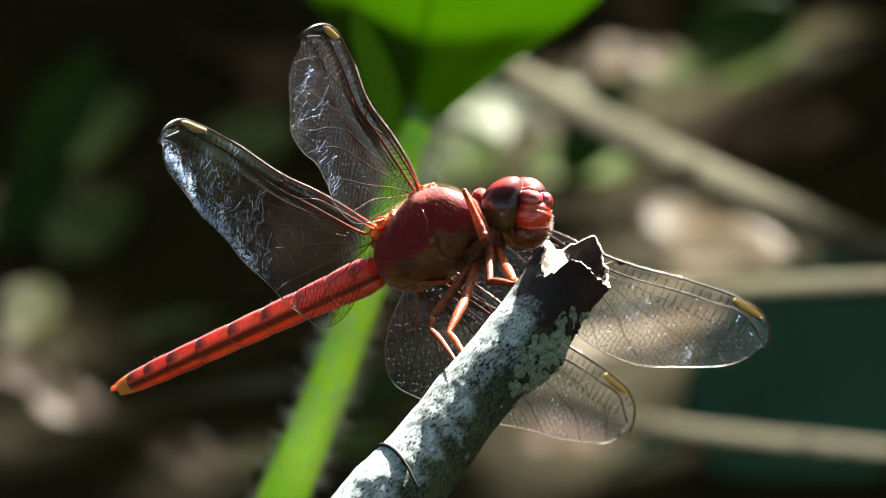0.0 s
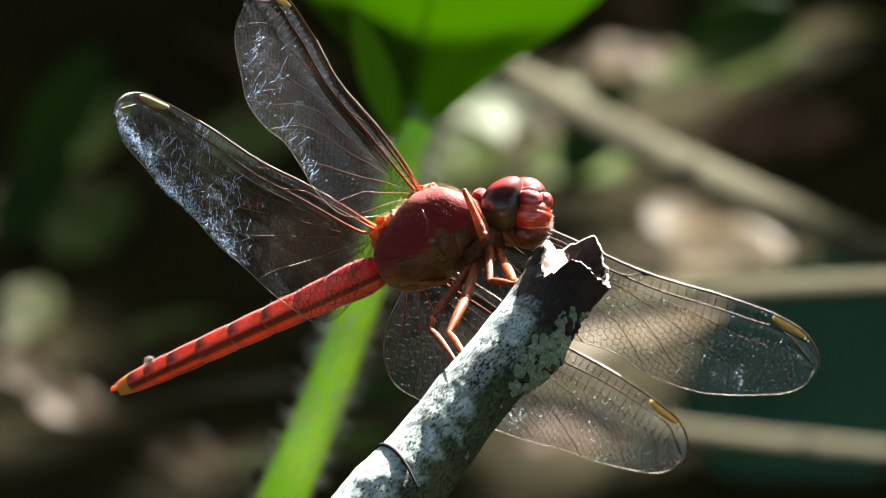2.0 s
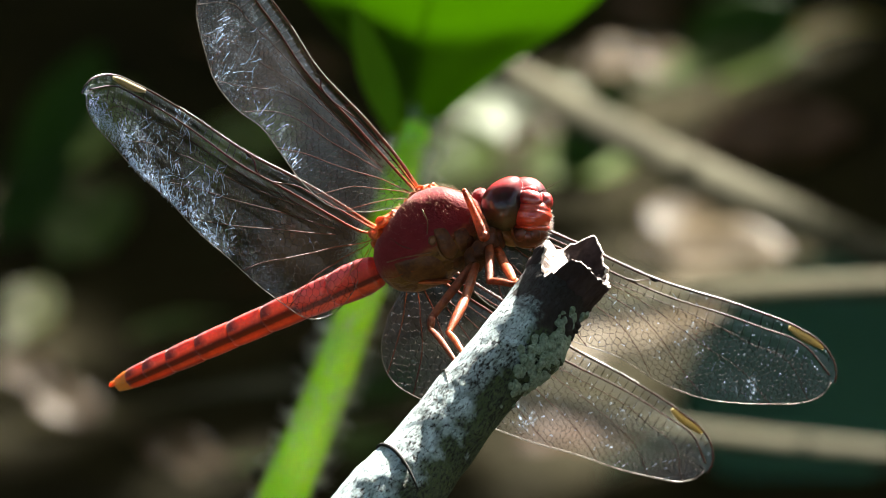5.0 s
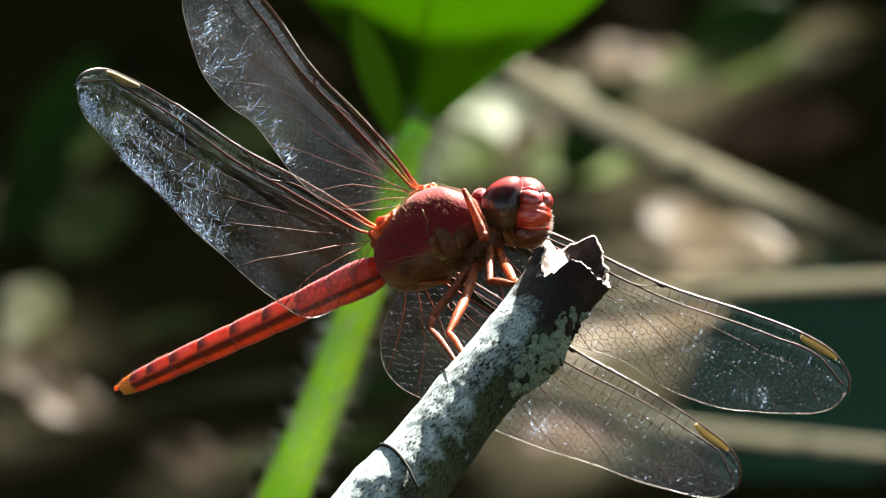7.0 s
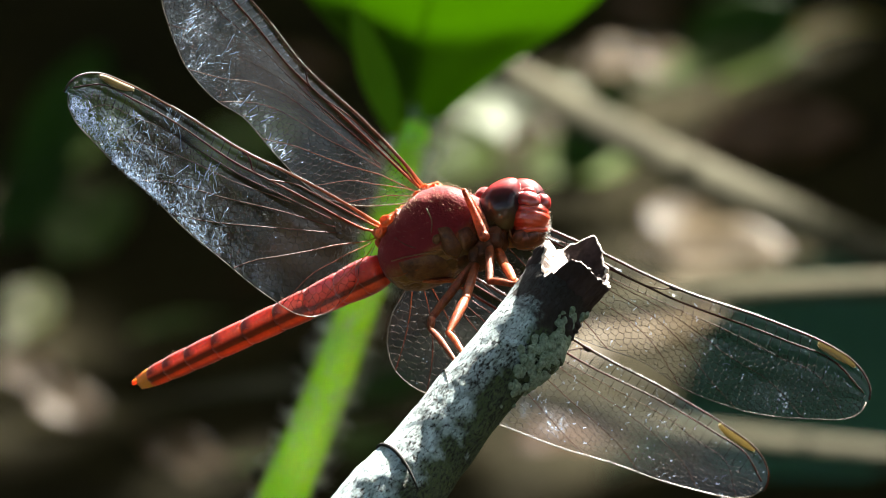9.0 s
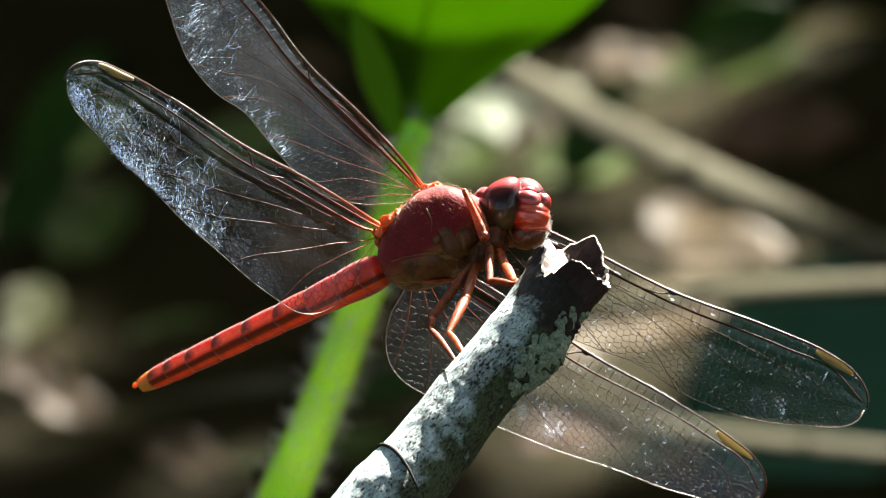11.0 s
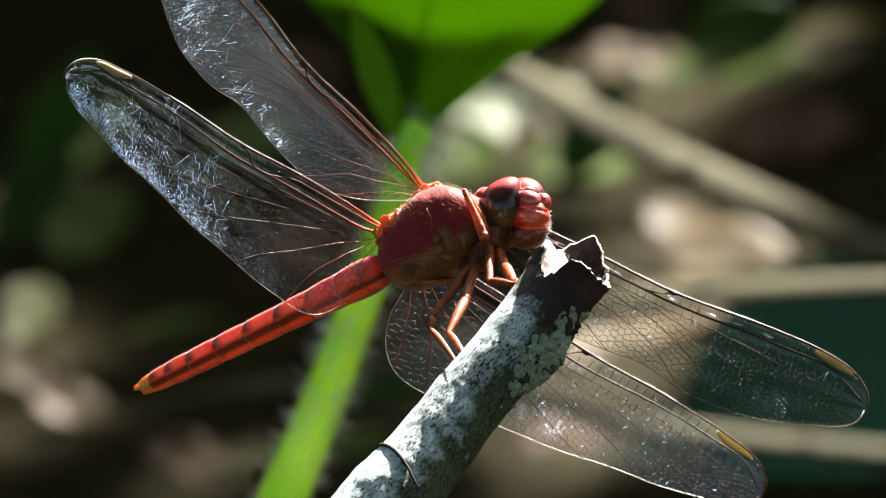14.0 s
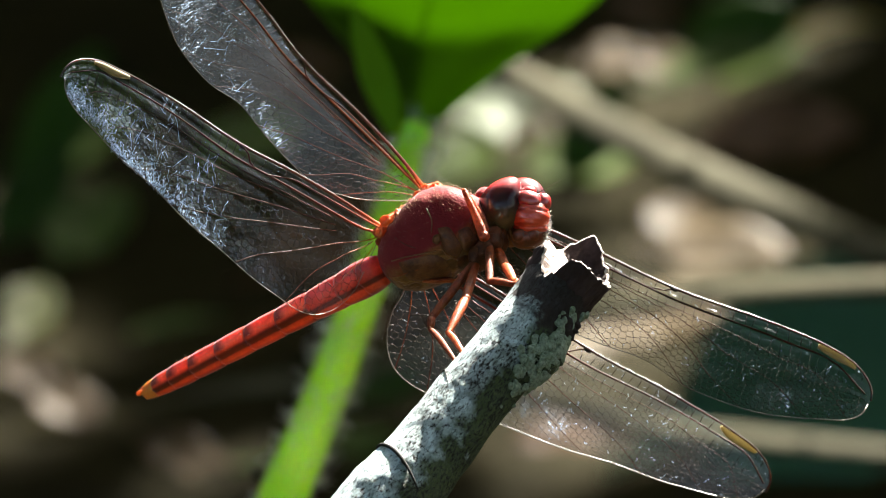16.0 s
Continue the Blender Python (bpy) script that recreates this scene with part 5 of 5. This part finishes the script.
def unseen_leaf_screens():
    """Leaf screens added out of view; the sunward one shades the litter and lets a few flecks through."""
    rng = random.Random(77)
    verts, faces = [], []

    def leaflet(p, size):
        a = Vector((rng.gauss(0, 1), rng.gauss(0, 1), rng.gauss(0, 1))).normalized()
        b = a.cross(Vector((rng.gauss(0, 1), rng.gauss(0, 1), rng.gauss(0, 1)))).normalized()
        o = len(verts)
        fold = a.cross(b) * size * 0.15
        for q in (p - a * size, p + b * size * 0.55 + fold, p + a * size, p - b * size * 0.55 + fold):
            verts.append(tuple(q / MM))
        faces.append((o, o + 1, o + 2))
        faces.append((o, o + 2, o + 3))

    def free(p, size):
        for c, r in FLECKS:
            d = p - c
            if (d - SUN_DIR * d.dot(SUN_DIR)).length < r + size * 0.75:
                return True
        return False

    aim = Vector((0, 0.5, 0))
    for i in range(9000):
        y = rng.uniform(1.1, 1.35)
        k = (y - aim.y) / SUN_DIR.y
        p = aim + SUN_DIR * k + Vector((rng.uniform(-0.16, 0.16), 0, rng.uniform(-0.2, 0.2)))
        p.y = y
        if not free(p, 0.011):
            leaflet(p, 0.011)
    # extra unseen leaves added to shade the foot of the green stem
    for i in range(420):
        q = SUBJECT @ (Vector((-19.0, -36.0, -126)).lerp(Vector((-11.5, -15.5, -136)), rng.random()) * MM)
        y = rng.uniform(1.1, 1.35)
        p = q + SUN_DIR * ((y - q.y) / SUN_DIR.y) + Vector((rng.uniform(-0.012, 0.012), 0, rng.uniform(-0.008, 0.008)))
        leaflet(p, 0.011)
    for i in range(5200):
        x = rng.uniform(-1.8, 1.6)
        p = Vector((x, min(1.75, max(1.08, rng.gauss(1.34 + 0.12 * noise.noise(Vector((x * 1.7, 4, 0))), 0.15))), rng.uniform(0.0, 0.88) * (0.82 + 0.3 * noise.noise(Vector((x * 2.6, 0, 7))))))
        if not free(p, 0.05):
            leaflet(p, 0.05)
    ob = tagged(part_py("shrub", (verts, faces), LOW_GREEN, None, smooth=False), "unseen dark green leaf screen added to shade the litter", "shrub", kind="stuff")
    wood = ([], [])
    for i in range(46):
        x, y = rng.uniform(-1.8, 1.6), rng.uniform(1.13, 1.57)
        h = rng.uniform(0.45, 0.85)
        if free(Vector((x, y, SUN_DIR.z / SUN_DIR.y * (y - 0.5))), 0.02):
            continue
        tube(wood, [Vector(q) / MM for q in ((x, y, -0.02), (x + rng.uniform(-0.08, 0.08), y, h * 0.5), (x + rng.uniform(-0.15, 0.15), y + rng.uniform(-0.05, 0.05), h))], [9, 6, 2], 7)
    tagged(part_py("stem_tangle", wood, DARK_WOOD, ob, "thin brown stems of the unseen leaf screen"), kind="stuff")
    # ring of leaves out of view, added to cut light from the sides
    verts, faces = [], []
    for i in range(9000):
        w = rng.uniform(0, 2 * math.pi)
        r = rng.uniform(3.2, 4.2)
        p = Vector((r * math.sin(w), r * math.cos(w), rng.uniform(0, 1) ** 0.8 * (1.5 if math.cos(w - math.atan2(SUN_DIR.x, SUN_DIR.y)) > 0.75 else 4.2)))
        if not free(p, 0.13):
            leaflet(p, 0.11)
    ob = tagged(part_py("unseen_leaf_screens", (verts, faces), LOW_GREEN, None, smooth=False), "unseen ring of dark green leaves added to block skylight", "shrub", kind="stuff")
    wood = ([], [])
    for i in range(110):
        w, r, h = rng.uniform(0, 2 * math.pi), rng.uniform(3.3, 4.1), rng.uniform(1.8, 3.9)
        if math.cos(w - math.atan2(SUN_DIR.x, SUN_DIR.y)) > 0.75:
            h *= 0.3
        x, y = r * math.sin(w), r * math.cos(w)
        tube(wood, [Vector(q) / MM for q in ((x, y, -0.02), (x + rng.uniform(-0.1, 0.1), y, h * 0.5), (x + rng.uniform(-0.2, 0.2), y + rng.uniform(-0.1, 0.1), h))], [14, 9, 3], 7)
    tagged(part_py("stem_tangle", wood, DARK_WOOD, ob, "thin brown stems of the unseen leaf screen"), kind="stuff")
    # unseen canopy added over the near side to hold back skylight
    verts, faces = [], []
    for i in range(9500):
        p = Vector((rng.uniform(-4.6, 4.6), rng.uniform(-4.8, 2.1), 0))
        p.z = 3.4 + 0.5 * noise.noise(Vector((p.x * 0.6, p.y * 0.6, 2))) + rng.uniform(-0.35, 0.35)
        leaflet(p, 0.13)
    ob = tagged(part_py("unseen_canopy", (verts, faces), LOW_GREEN, None, smooth=False), "unseen leafy canopy added to block skylight", "tree", kind="stuff")
    wood = ([], [])
    for i in range(9):
        x = -4.2 + 1.05 * i
        tube(wood, [Vector(q) / MM for q in ((x, -4.6, -0.05), (x * 0.95, -4.4, 2.2), (x * 0.8, -3.2, 3.3), (x * 0.7, -0.6, 3.5), (x * 0.65, 1.8, 3.5))], [60, 45, 28, 15, 5], 8)
    tagged(part_py("bough", wood, DARK_WOOD, ob, "bare brown boughs of the unseen canopy"), kind="stuff")


unseen_leaf_screens()

# ---- what moves ----
def motions():
    for ob, rows in zip(WINGS, (
        [
        (0, -1.52, 3.83, -1.4, -159.7, -64.9, 118.8),
        (0.5, -1.52, 3.83, -1.4, -160.8, -64.7, 119.4),
        (1, -1.52, 3.83, -1.4, -163.6, -62.0, 121.8),
        (1.5, -1.52, 3.83, -1.4, -164.7, -60.8, 122.3),
        (2, -1.52, 3.83, -1.4, -169.1, -56.6, 125.5),
        (2.5, -1.52, 3.83, -1.4, -172.3, -54.9, 127.3),
        (3, -1.52, 3.83, -1.4, -174.0, -53.5, 127.4),
        (3.5, -1.52, 3.83, -1.4, -175.9, -52.7, 127.7),
        (4, -1.52, 3.83, -1.4, -177.9, -51.8, 128.2),
        (4.2, -1.52, 3.83, -1.4, -178.1, -51.7, 128.3),
        (6.5, -1.52, 3.83, -1.4, 178.9, -49.1, 130.1),
        (7, -1.52, 3.83, -1.4, 177.2, -49.1, 130.1),
        (7.5, -1.52, 3.83, -1.4, 175.8, -48.8, 129.9),
        (8, -1.52, 3.83, -1.4, 174.1, -48.9, 129.9),
        (8.5, -1.52, 3.83, -1.4, 172.5, -48.9, 129.9),
        (8.6, -1.44, 3.83, -1.4, 172.0, -48.7, 130.3),
        (8.7, -1.2, 3.95, -1.4, 168.3, -46.7, 133.4),
        (8.8, -1.16, 3.95, -1.4, 168.1, -46.6, 133.5),
        (9, -1.16, 3.95, -1.4, 168.1, -46.6, 133.5),
        (9.2, -1.16, 3.95, -1.4, 168.0, -46.5, 133.0),
        (11.5, -1.16, 3.95, -1.4, 167.7, -46.2, 131.9),
        (12, -1.16, 3.95, -1.4, 166.0, -46.2, 131.9),
        (12.5, -1.16, 3.95, -1.4, 164.2, -45.9, 132.0),
        (13, -1.16, 3.95, -1.4, 162.6, -45.9, 132.1),
        (14, -1.16, 3.95, -1.4, 160.6, -45.6, 132.5),
        (15, -1.16, 3.95, -1.4, 160.8, -45.3, 132.2),
        (15.6, -1.16, 3.95, -1.4, 160.8, -45.3, 132.2),
        (15.75, -1.16, 3.95, -1.4, 160.7, -44.9, 132.4),
        (16, -1.16, 3.95, -1.4, 160.7, -44.9, 132.4)],
        [
        (0, -4.68, 1.45, -1.2, -161.8, -58.3, 150.9),
        (0.5, -4.68, 1.45, -1.2, -162.0, -58.1, 151.6),
        (1, -4.68, 1.45, -1.2, -161.1, -55.0, 151.0),
        (1.5, -4.68, 1.45, -1.2, -160.3, -54.4, 150.4),
        (2, -4.68, 1.45, -1.2, -160.2, -49.9, 150.4),
        (2.5, -4.68, 1.45, -1.2, -160.2, -47.7, 150.4),
        (3, -4.68, 1.45, -1.2, -159.8, -46.0, 150.0),
        (3.5, -4.68, 1.45, -1.2, -159.7, -45.3, 149.9),
        (4, -4.68, 1.45, -1.2, -160.7, -45.0, 149.8),
        (4.2, -4.68, 1.45, -1.2, -160.8, -44.8, 149.8),
        (6.5, -4.68, 1.45, -1.2, -161.7, -42.2, 149.6),
        (7, -4.68, 1.45, -1.2, -162.8, -42.1, 149.6),
        (7.5, -4.68, 1.45, -1.2, -163.8, -42.0, 149.5),
        (8, -4.68, 1.45, -1.2, -165.0, -42.5, 149.7),
        (8.5, -4.68, 1.45, -1.2, -165.9, -41.5, 149.4),
        (8.6, -4.6, 1.45, -1.2, -166.1, -41.4, 149.7),
        (8.7, -4.36, 1.57, -1.2, -168.2, -40.6, 151.4),
        (8.8, -4.32, 1.57, -1.2, -168.3, -40.5, 151.6),
        (9, -4.32, 1.57, -1.2, -168.3, -40.5, 151.6),
        (9.2, -4.32, 1.57, -1.2, -167.7, -40.1, 151.0),
        (11.5, -4.32, 1.57, -1.2, -166.2, -39.1, 149.7),
        (12, -4.32, 1.57, -1.2, -165.3, -39.1, 149.7),
        (12.5, -4.32, 1.57, -1.2, -164.3, -39.0, 149.6),
        (13, -4.32, 1.57, -1.2, -163.4, -39.0, 149.6),
        (14, -4.32, 1.57, -1.2, -162.5, -38.6, 149.7),
        (15, -4.32, 1.57, -1.2, -162.1, -38.3, 149.5),
        (15.6, -4.32, 1.57, -1.2, -162.1, -38.3, 149.5),
        (15.75, -4.32, 1.57, -1.2, -162.1, -38.2, 149.9),
        (16, -4.32, 1.57, -1.2, -162.1, -38.2, 149.9)],
        [
        (0, -0.38, 3.65, -5, -13.5, -40.7, -20.1),
        (0.5, -0.38, 3.65, -5, -6.0, -40.4, -20.0),
        (1, -0.38, 3.65, -5, 2.2, -38.9, -20.1),
        (1.1, -0.38, 3.65, -5, 5.0, -34.9, -20.9),
        (1.2, -0.38, 3.65, -5, 11.1, -25.6, -21.7),
        (1.5, -0.38, 3.65, -5, 11.1, -25.6, -21.7),
        (1.7, -0.38, 3.65, -5, 9.4, -29.8, -20.9),
        (2, -0.38, 3.65, -5, 9.1, -30.5, -20.7),
        (2.5, -0.38, 3.65, -5, 7.6, -30.5, -20.9),
        (3, -0.38, 3.65, -5, 6.2, -30.0, -20.8),
        (3.5, -0.38, 3.65, -5, 5.1, -29.9, -20.9),
        (4, -0.38, 3.65, -5, 5.4, -29.7, -21.0),
        (4.2, -0.38, 3.65, -5, 5.4, -29.1, -21.0),
        (6.5, -0.38, 3.65, -5, 6.1, -19.9, -21.9),
        (7, -0.38, 3.65, -5, 6.4, -20.0, -21.9),
        (7.5, -0.38, 3.65, -5, 10.4, -20.0, -22.0),
        (8, -0.38, 3.65, -5, 14.2, -19.5, -22.1),
        (8.5, -0.38, 3.65, -5, 18.2, -18.3, -22.3),
        (8.6, -0.3, 3.65, -5, 18.5, -17.8, -22.4),
        (8.7, -0.06, 3.77, -5, 21.8, -13.6, -22.4),
        (8.8, -0.02, 3.77, -5, 22.0, -13.4, -22.4),
        (9, -0.02, 3.77, -5, 22.0, -13.4, -22.4),
        (9.2, -0.02, 3.77, -5, 22.4, -13.1, -22.8),
        (11.5, -0.02, 3.77, -5, 23.2, -12.5, -23.5),
        (12, -0.02, 3.77, -5, 24.1, -12.5, -23.5),
        (12.5, -0.02, 3.77, -5, 25.0, -12.8, -23.5),
        (13, -0.02, 3.77, -5, 25.7, -12.5, -23.5),
        (14, -0.02, 3.77, -5, 26.4, -12.7, -23.5),
        (15, -0.02, 3.77, -5, 27.1, -12.7, -23.4),
        (15.6, -0.02, 3.77, -5, 27.1, -12.7, -23.4),
        (15.75, -0.02, 3.77, -5, 27.7, -12.7, -22.6),
        (16, -0.02, 3.77, -5, 27.7, -12.7, -22.6)],
        [
        (0, -1.84, -0.66, -5, 6.2, -53.3, -33.8),
        (0.5, -1.84, -0.66, -5, 5.1, -53.0, -33.6),
        (1, -1.84, -0.66, -5, 4.1, -51.2, -33.4),
        (1.1, -1.84, -0.66, -5, 3.8, -47.3, -33.3),
        (1.2, -1.84, -0.66, -5, 3.0, -38.0, -33.2),
        (1.5, -1.84, -0.66, -5, 3.0, -38.0, -33.2),
        (1.7, -1.84, -0.66, -5, 2.7, -41.7, -33.2),
        (2, -1.84, -0.66, -5, 2.6, -42.3, -33.2),
        (2.5, -1.84, -0.66, -5, 2.4, -42.7, -33.4),
        (3, -1.84, -0.66, -5, 1.9, -42.0, -33.2),
        (3.5, -1.84, -0.66, -5, 1.5, -42.7, -33.3),
        (4, -1.84, -0.66, -5, -1.1, -42.4, -33.2),
        (4.2, -1.84, -0.66, -5, -1.3, -41.6, -33.1),
        (6.5, -1.84, -0.66, -5, -4.3, -29.0, -32.3),
        (7, -1.84, -0.66, -5, -6.9, -29.1, -32.3),
        (7.5, -1.84, -0.66, -5, -7.9, -28.9, -32.3),
        (8, -1.84, -0.66, -5, -8.9, -28.2, -32.4),
        (8.5, -1.84, -0.66, -5, -9.9, -26.1, -32.5),
        (8.6, -1.76, -0.66, -5, -10.1, -25.8, -32.3),
        (8.7, -1.52, -0.54, -5, -11.6, -23.3, -31.0),
        (8.8, -1.48, -0.54, -5, -11.6, -23.2, -30.9),
        (9, -1.48, -0.54, -5, -11.6, -23.2, -30.9),
        (9.2, -1.48, -0.54, -5, -11.6, -23.0, -31.3),
        (11.5, -1.48, -0.54, -5, -11.4, -22.5, -32.1),
        (12, -1.48, -0.54, -5, -11.7, -22.5, -32.1),
        (12.5, -1.48, -0.54, -5, -11.9, -22.5, -32.1),
        (13, -1.48, -0.54, -5, -12.3, -22.5, -32.1),
        (14, -1.48, -0.54, -5, -12.7, -22.5, -32.0),
        (15, -1.48, -0.54, -5, -12.7, -22.5, -32.1),
        (15.6, -1.48, -0.54, -5, -12.7, -22.5, -32.1),
        (15.75, -1.48, -0.54, -5, -13.2, -22.3, -31.0),
        (16, -1.48, -0.54, -5, -13.2, -22.3, -31.0)])):
        side = 1 if ob in WINGS[:2] else -1  # the far pair spreads away from the lens
        walk(ob, [(t, pose((x + (0 if side > 0 else 0.42)) * MM, (y + (0 if side > 0 else 0.22)) * MM, (z if side > 0 else -2.6) * MM, side * rx, side * ry, rz)) for t, x, y, z, rx, ry, rz in rows])
    # tail: seconds, shift of the root, droop and swing in degrees
    tail_dir = pose(0, 0, 0, 0, 0, 204.4) @ pose(0, 0, 0, 0, 31.5, 0)
    tail_rows = []
    for t, dx, dy, swing, tilt in [
        (0, 0, 0, 0, 0), (0.5, 0, 0, -0.5, 0), (1, 0, 0, 0, 0), (1.2, 0, 0, 0.6, 0), (1.5, 0, 0, 1.6, 0), (1.8, 0, 0, 1.4, 0), (2, 0, 0, 0, 0), (2.5, 0, 0, -1, 0),
        (3, 0, 0, 0, 0), (3.5, 0, 0, -0.9, 0), (4, 0, 0, -0.9, 0), (6.5, 0, 0, -0.8, 0.6), (7, 0, 0, 0.2, 1), (7.5, 0, 0, -0.6, 1), (8, 0, 0, -0.6, 0.8),
        (8.5, 0.03, 0, -0.6, 1), (8.6, 0.1, 0, -0.8, 1.4), (8.75, 0.36, 0.12, 0.7, 4.8), (9, 0.36, 0.12, 0.5, 5.04), (9.2, 0.36, 0.12, 0.9, 5.04), (11.5, 0.36, 0.12, 1.3, 4.8), (12, 0.36, 0.12, 2.3, 4.8),
        (12.5, 0.36, 0.12, 1.4, 4.8), (13, 0.36, 0.12, 2.3, 4.92), (13.5, 0.36, 0.12, 2, 4.92), (14, 0.36, 0.12, 1.7, 4.92), (14.5, 0.36, 0.12, 2.4, 4.92),
        (15, 0.36, 0.12, 2.3, 4.92), (15.5, 0.36, 0.12, 1.7, 4.8), (16, 0.36, 0.12, 3, 4.92)]:
        x, y, z = (-4.64, -1.64, -0.4)
        tail_rows.append((t, spot(x + dx, y + dy, z) @ pose(0, 0, 0, 0, 0, swing) @ tail_dir @ pose(0, 0, 0, 0, tilt, 0) @ pose(0, 0, 0, 180, 0, 0)))
    walk(TAIL, tail_rows)
    walk(THORAX_PART, [(t, spot(dx, dy, 0)) for t, dx, dy in [(0, 0, 0), (8.5, 0.02, 0), (8.6, 0.08, 0), (8.75, 0.3, 0.08), (9.0, 0.3, 0.08), (16.0, 0.3, 0.08)]])
    x, y, z = (5.2, 2.52, 0.4)
    walk(SKULL, [(t, spot(x + dx, y + dy, z) @ pose(0, 0, 0, rx, ry, rz)) for t, dx, dy, rx, ry, rz in [
        (0, 0, 0, 0, 0, 0), (0.9, 0, 0, 0, 0, 0), (1.0, 0, 0.1, 0, 0, 0), (1.1, 0, 0, 0, 0, 0), (8.6, 0, 0, 0, 0, 0), (8.75, -0.14, -0.1, 0, 0, 0), (9.0, -0.14, -0.1, 0, 0, 0),
        (11.5, -0.12, -0.04, 0, 0, 0), (15.6, -0.12, -0.04, 0, 0, 0), (15.7, -0.4, 0.2, 12, -8, 22), (15.8, -0.4, 0.3, 16, -10, 28), (15.9, -0.12, -0.04, 0, 0, 0), (16.0, -0.12, -0.04, 0, 0, 0)]])
    # the drop passes down inside the tail, swells at its tip, falls and rests on the soil
    last = (SUBJECT @ spot(-21.9, -12.0, -12.2)).translation
    ground_fall = last.z - soil_height(last.x, last.y) - 0.0004
    walk(DROP, [(t, Matrix.Translation((0, 0, -fall)) @ SUBJECT @ spot(x, y, z)) for t, x, y, z, fall in [
        (0, -0.8, 0.68, 0, 0), (1.7, -0.8, 0.68, 0, 0), (1.85, -5.5, -2.0, -0.9, 0), (2.05, -22.3, -9.0, -12.0, 0), (2.2, -22.5, -10.3, -12.2, 0), (2.4, -22.4, -10.45, -12.2, 0),
        (2.47, -22.2, -10.8, -12.2, 0), (2.5, -21.9, -12.0, -12.2, 0), (2.55, -21.9, -12.0, -12.2, 0.016), (2.6, -21.9, -12.0, -12.2, 0.05), (2.65, -21.9, -12.0, -12.2, 0.105),
        (2.7, -21.9, -12.0, -12.2, ground_fall), (16.0, -21.9, -12.0, -12.2, ground_fall)]])


motions()
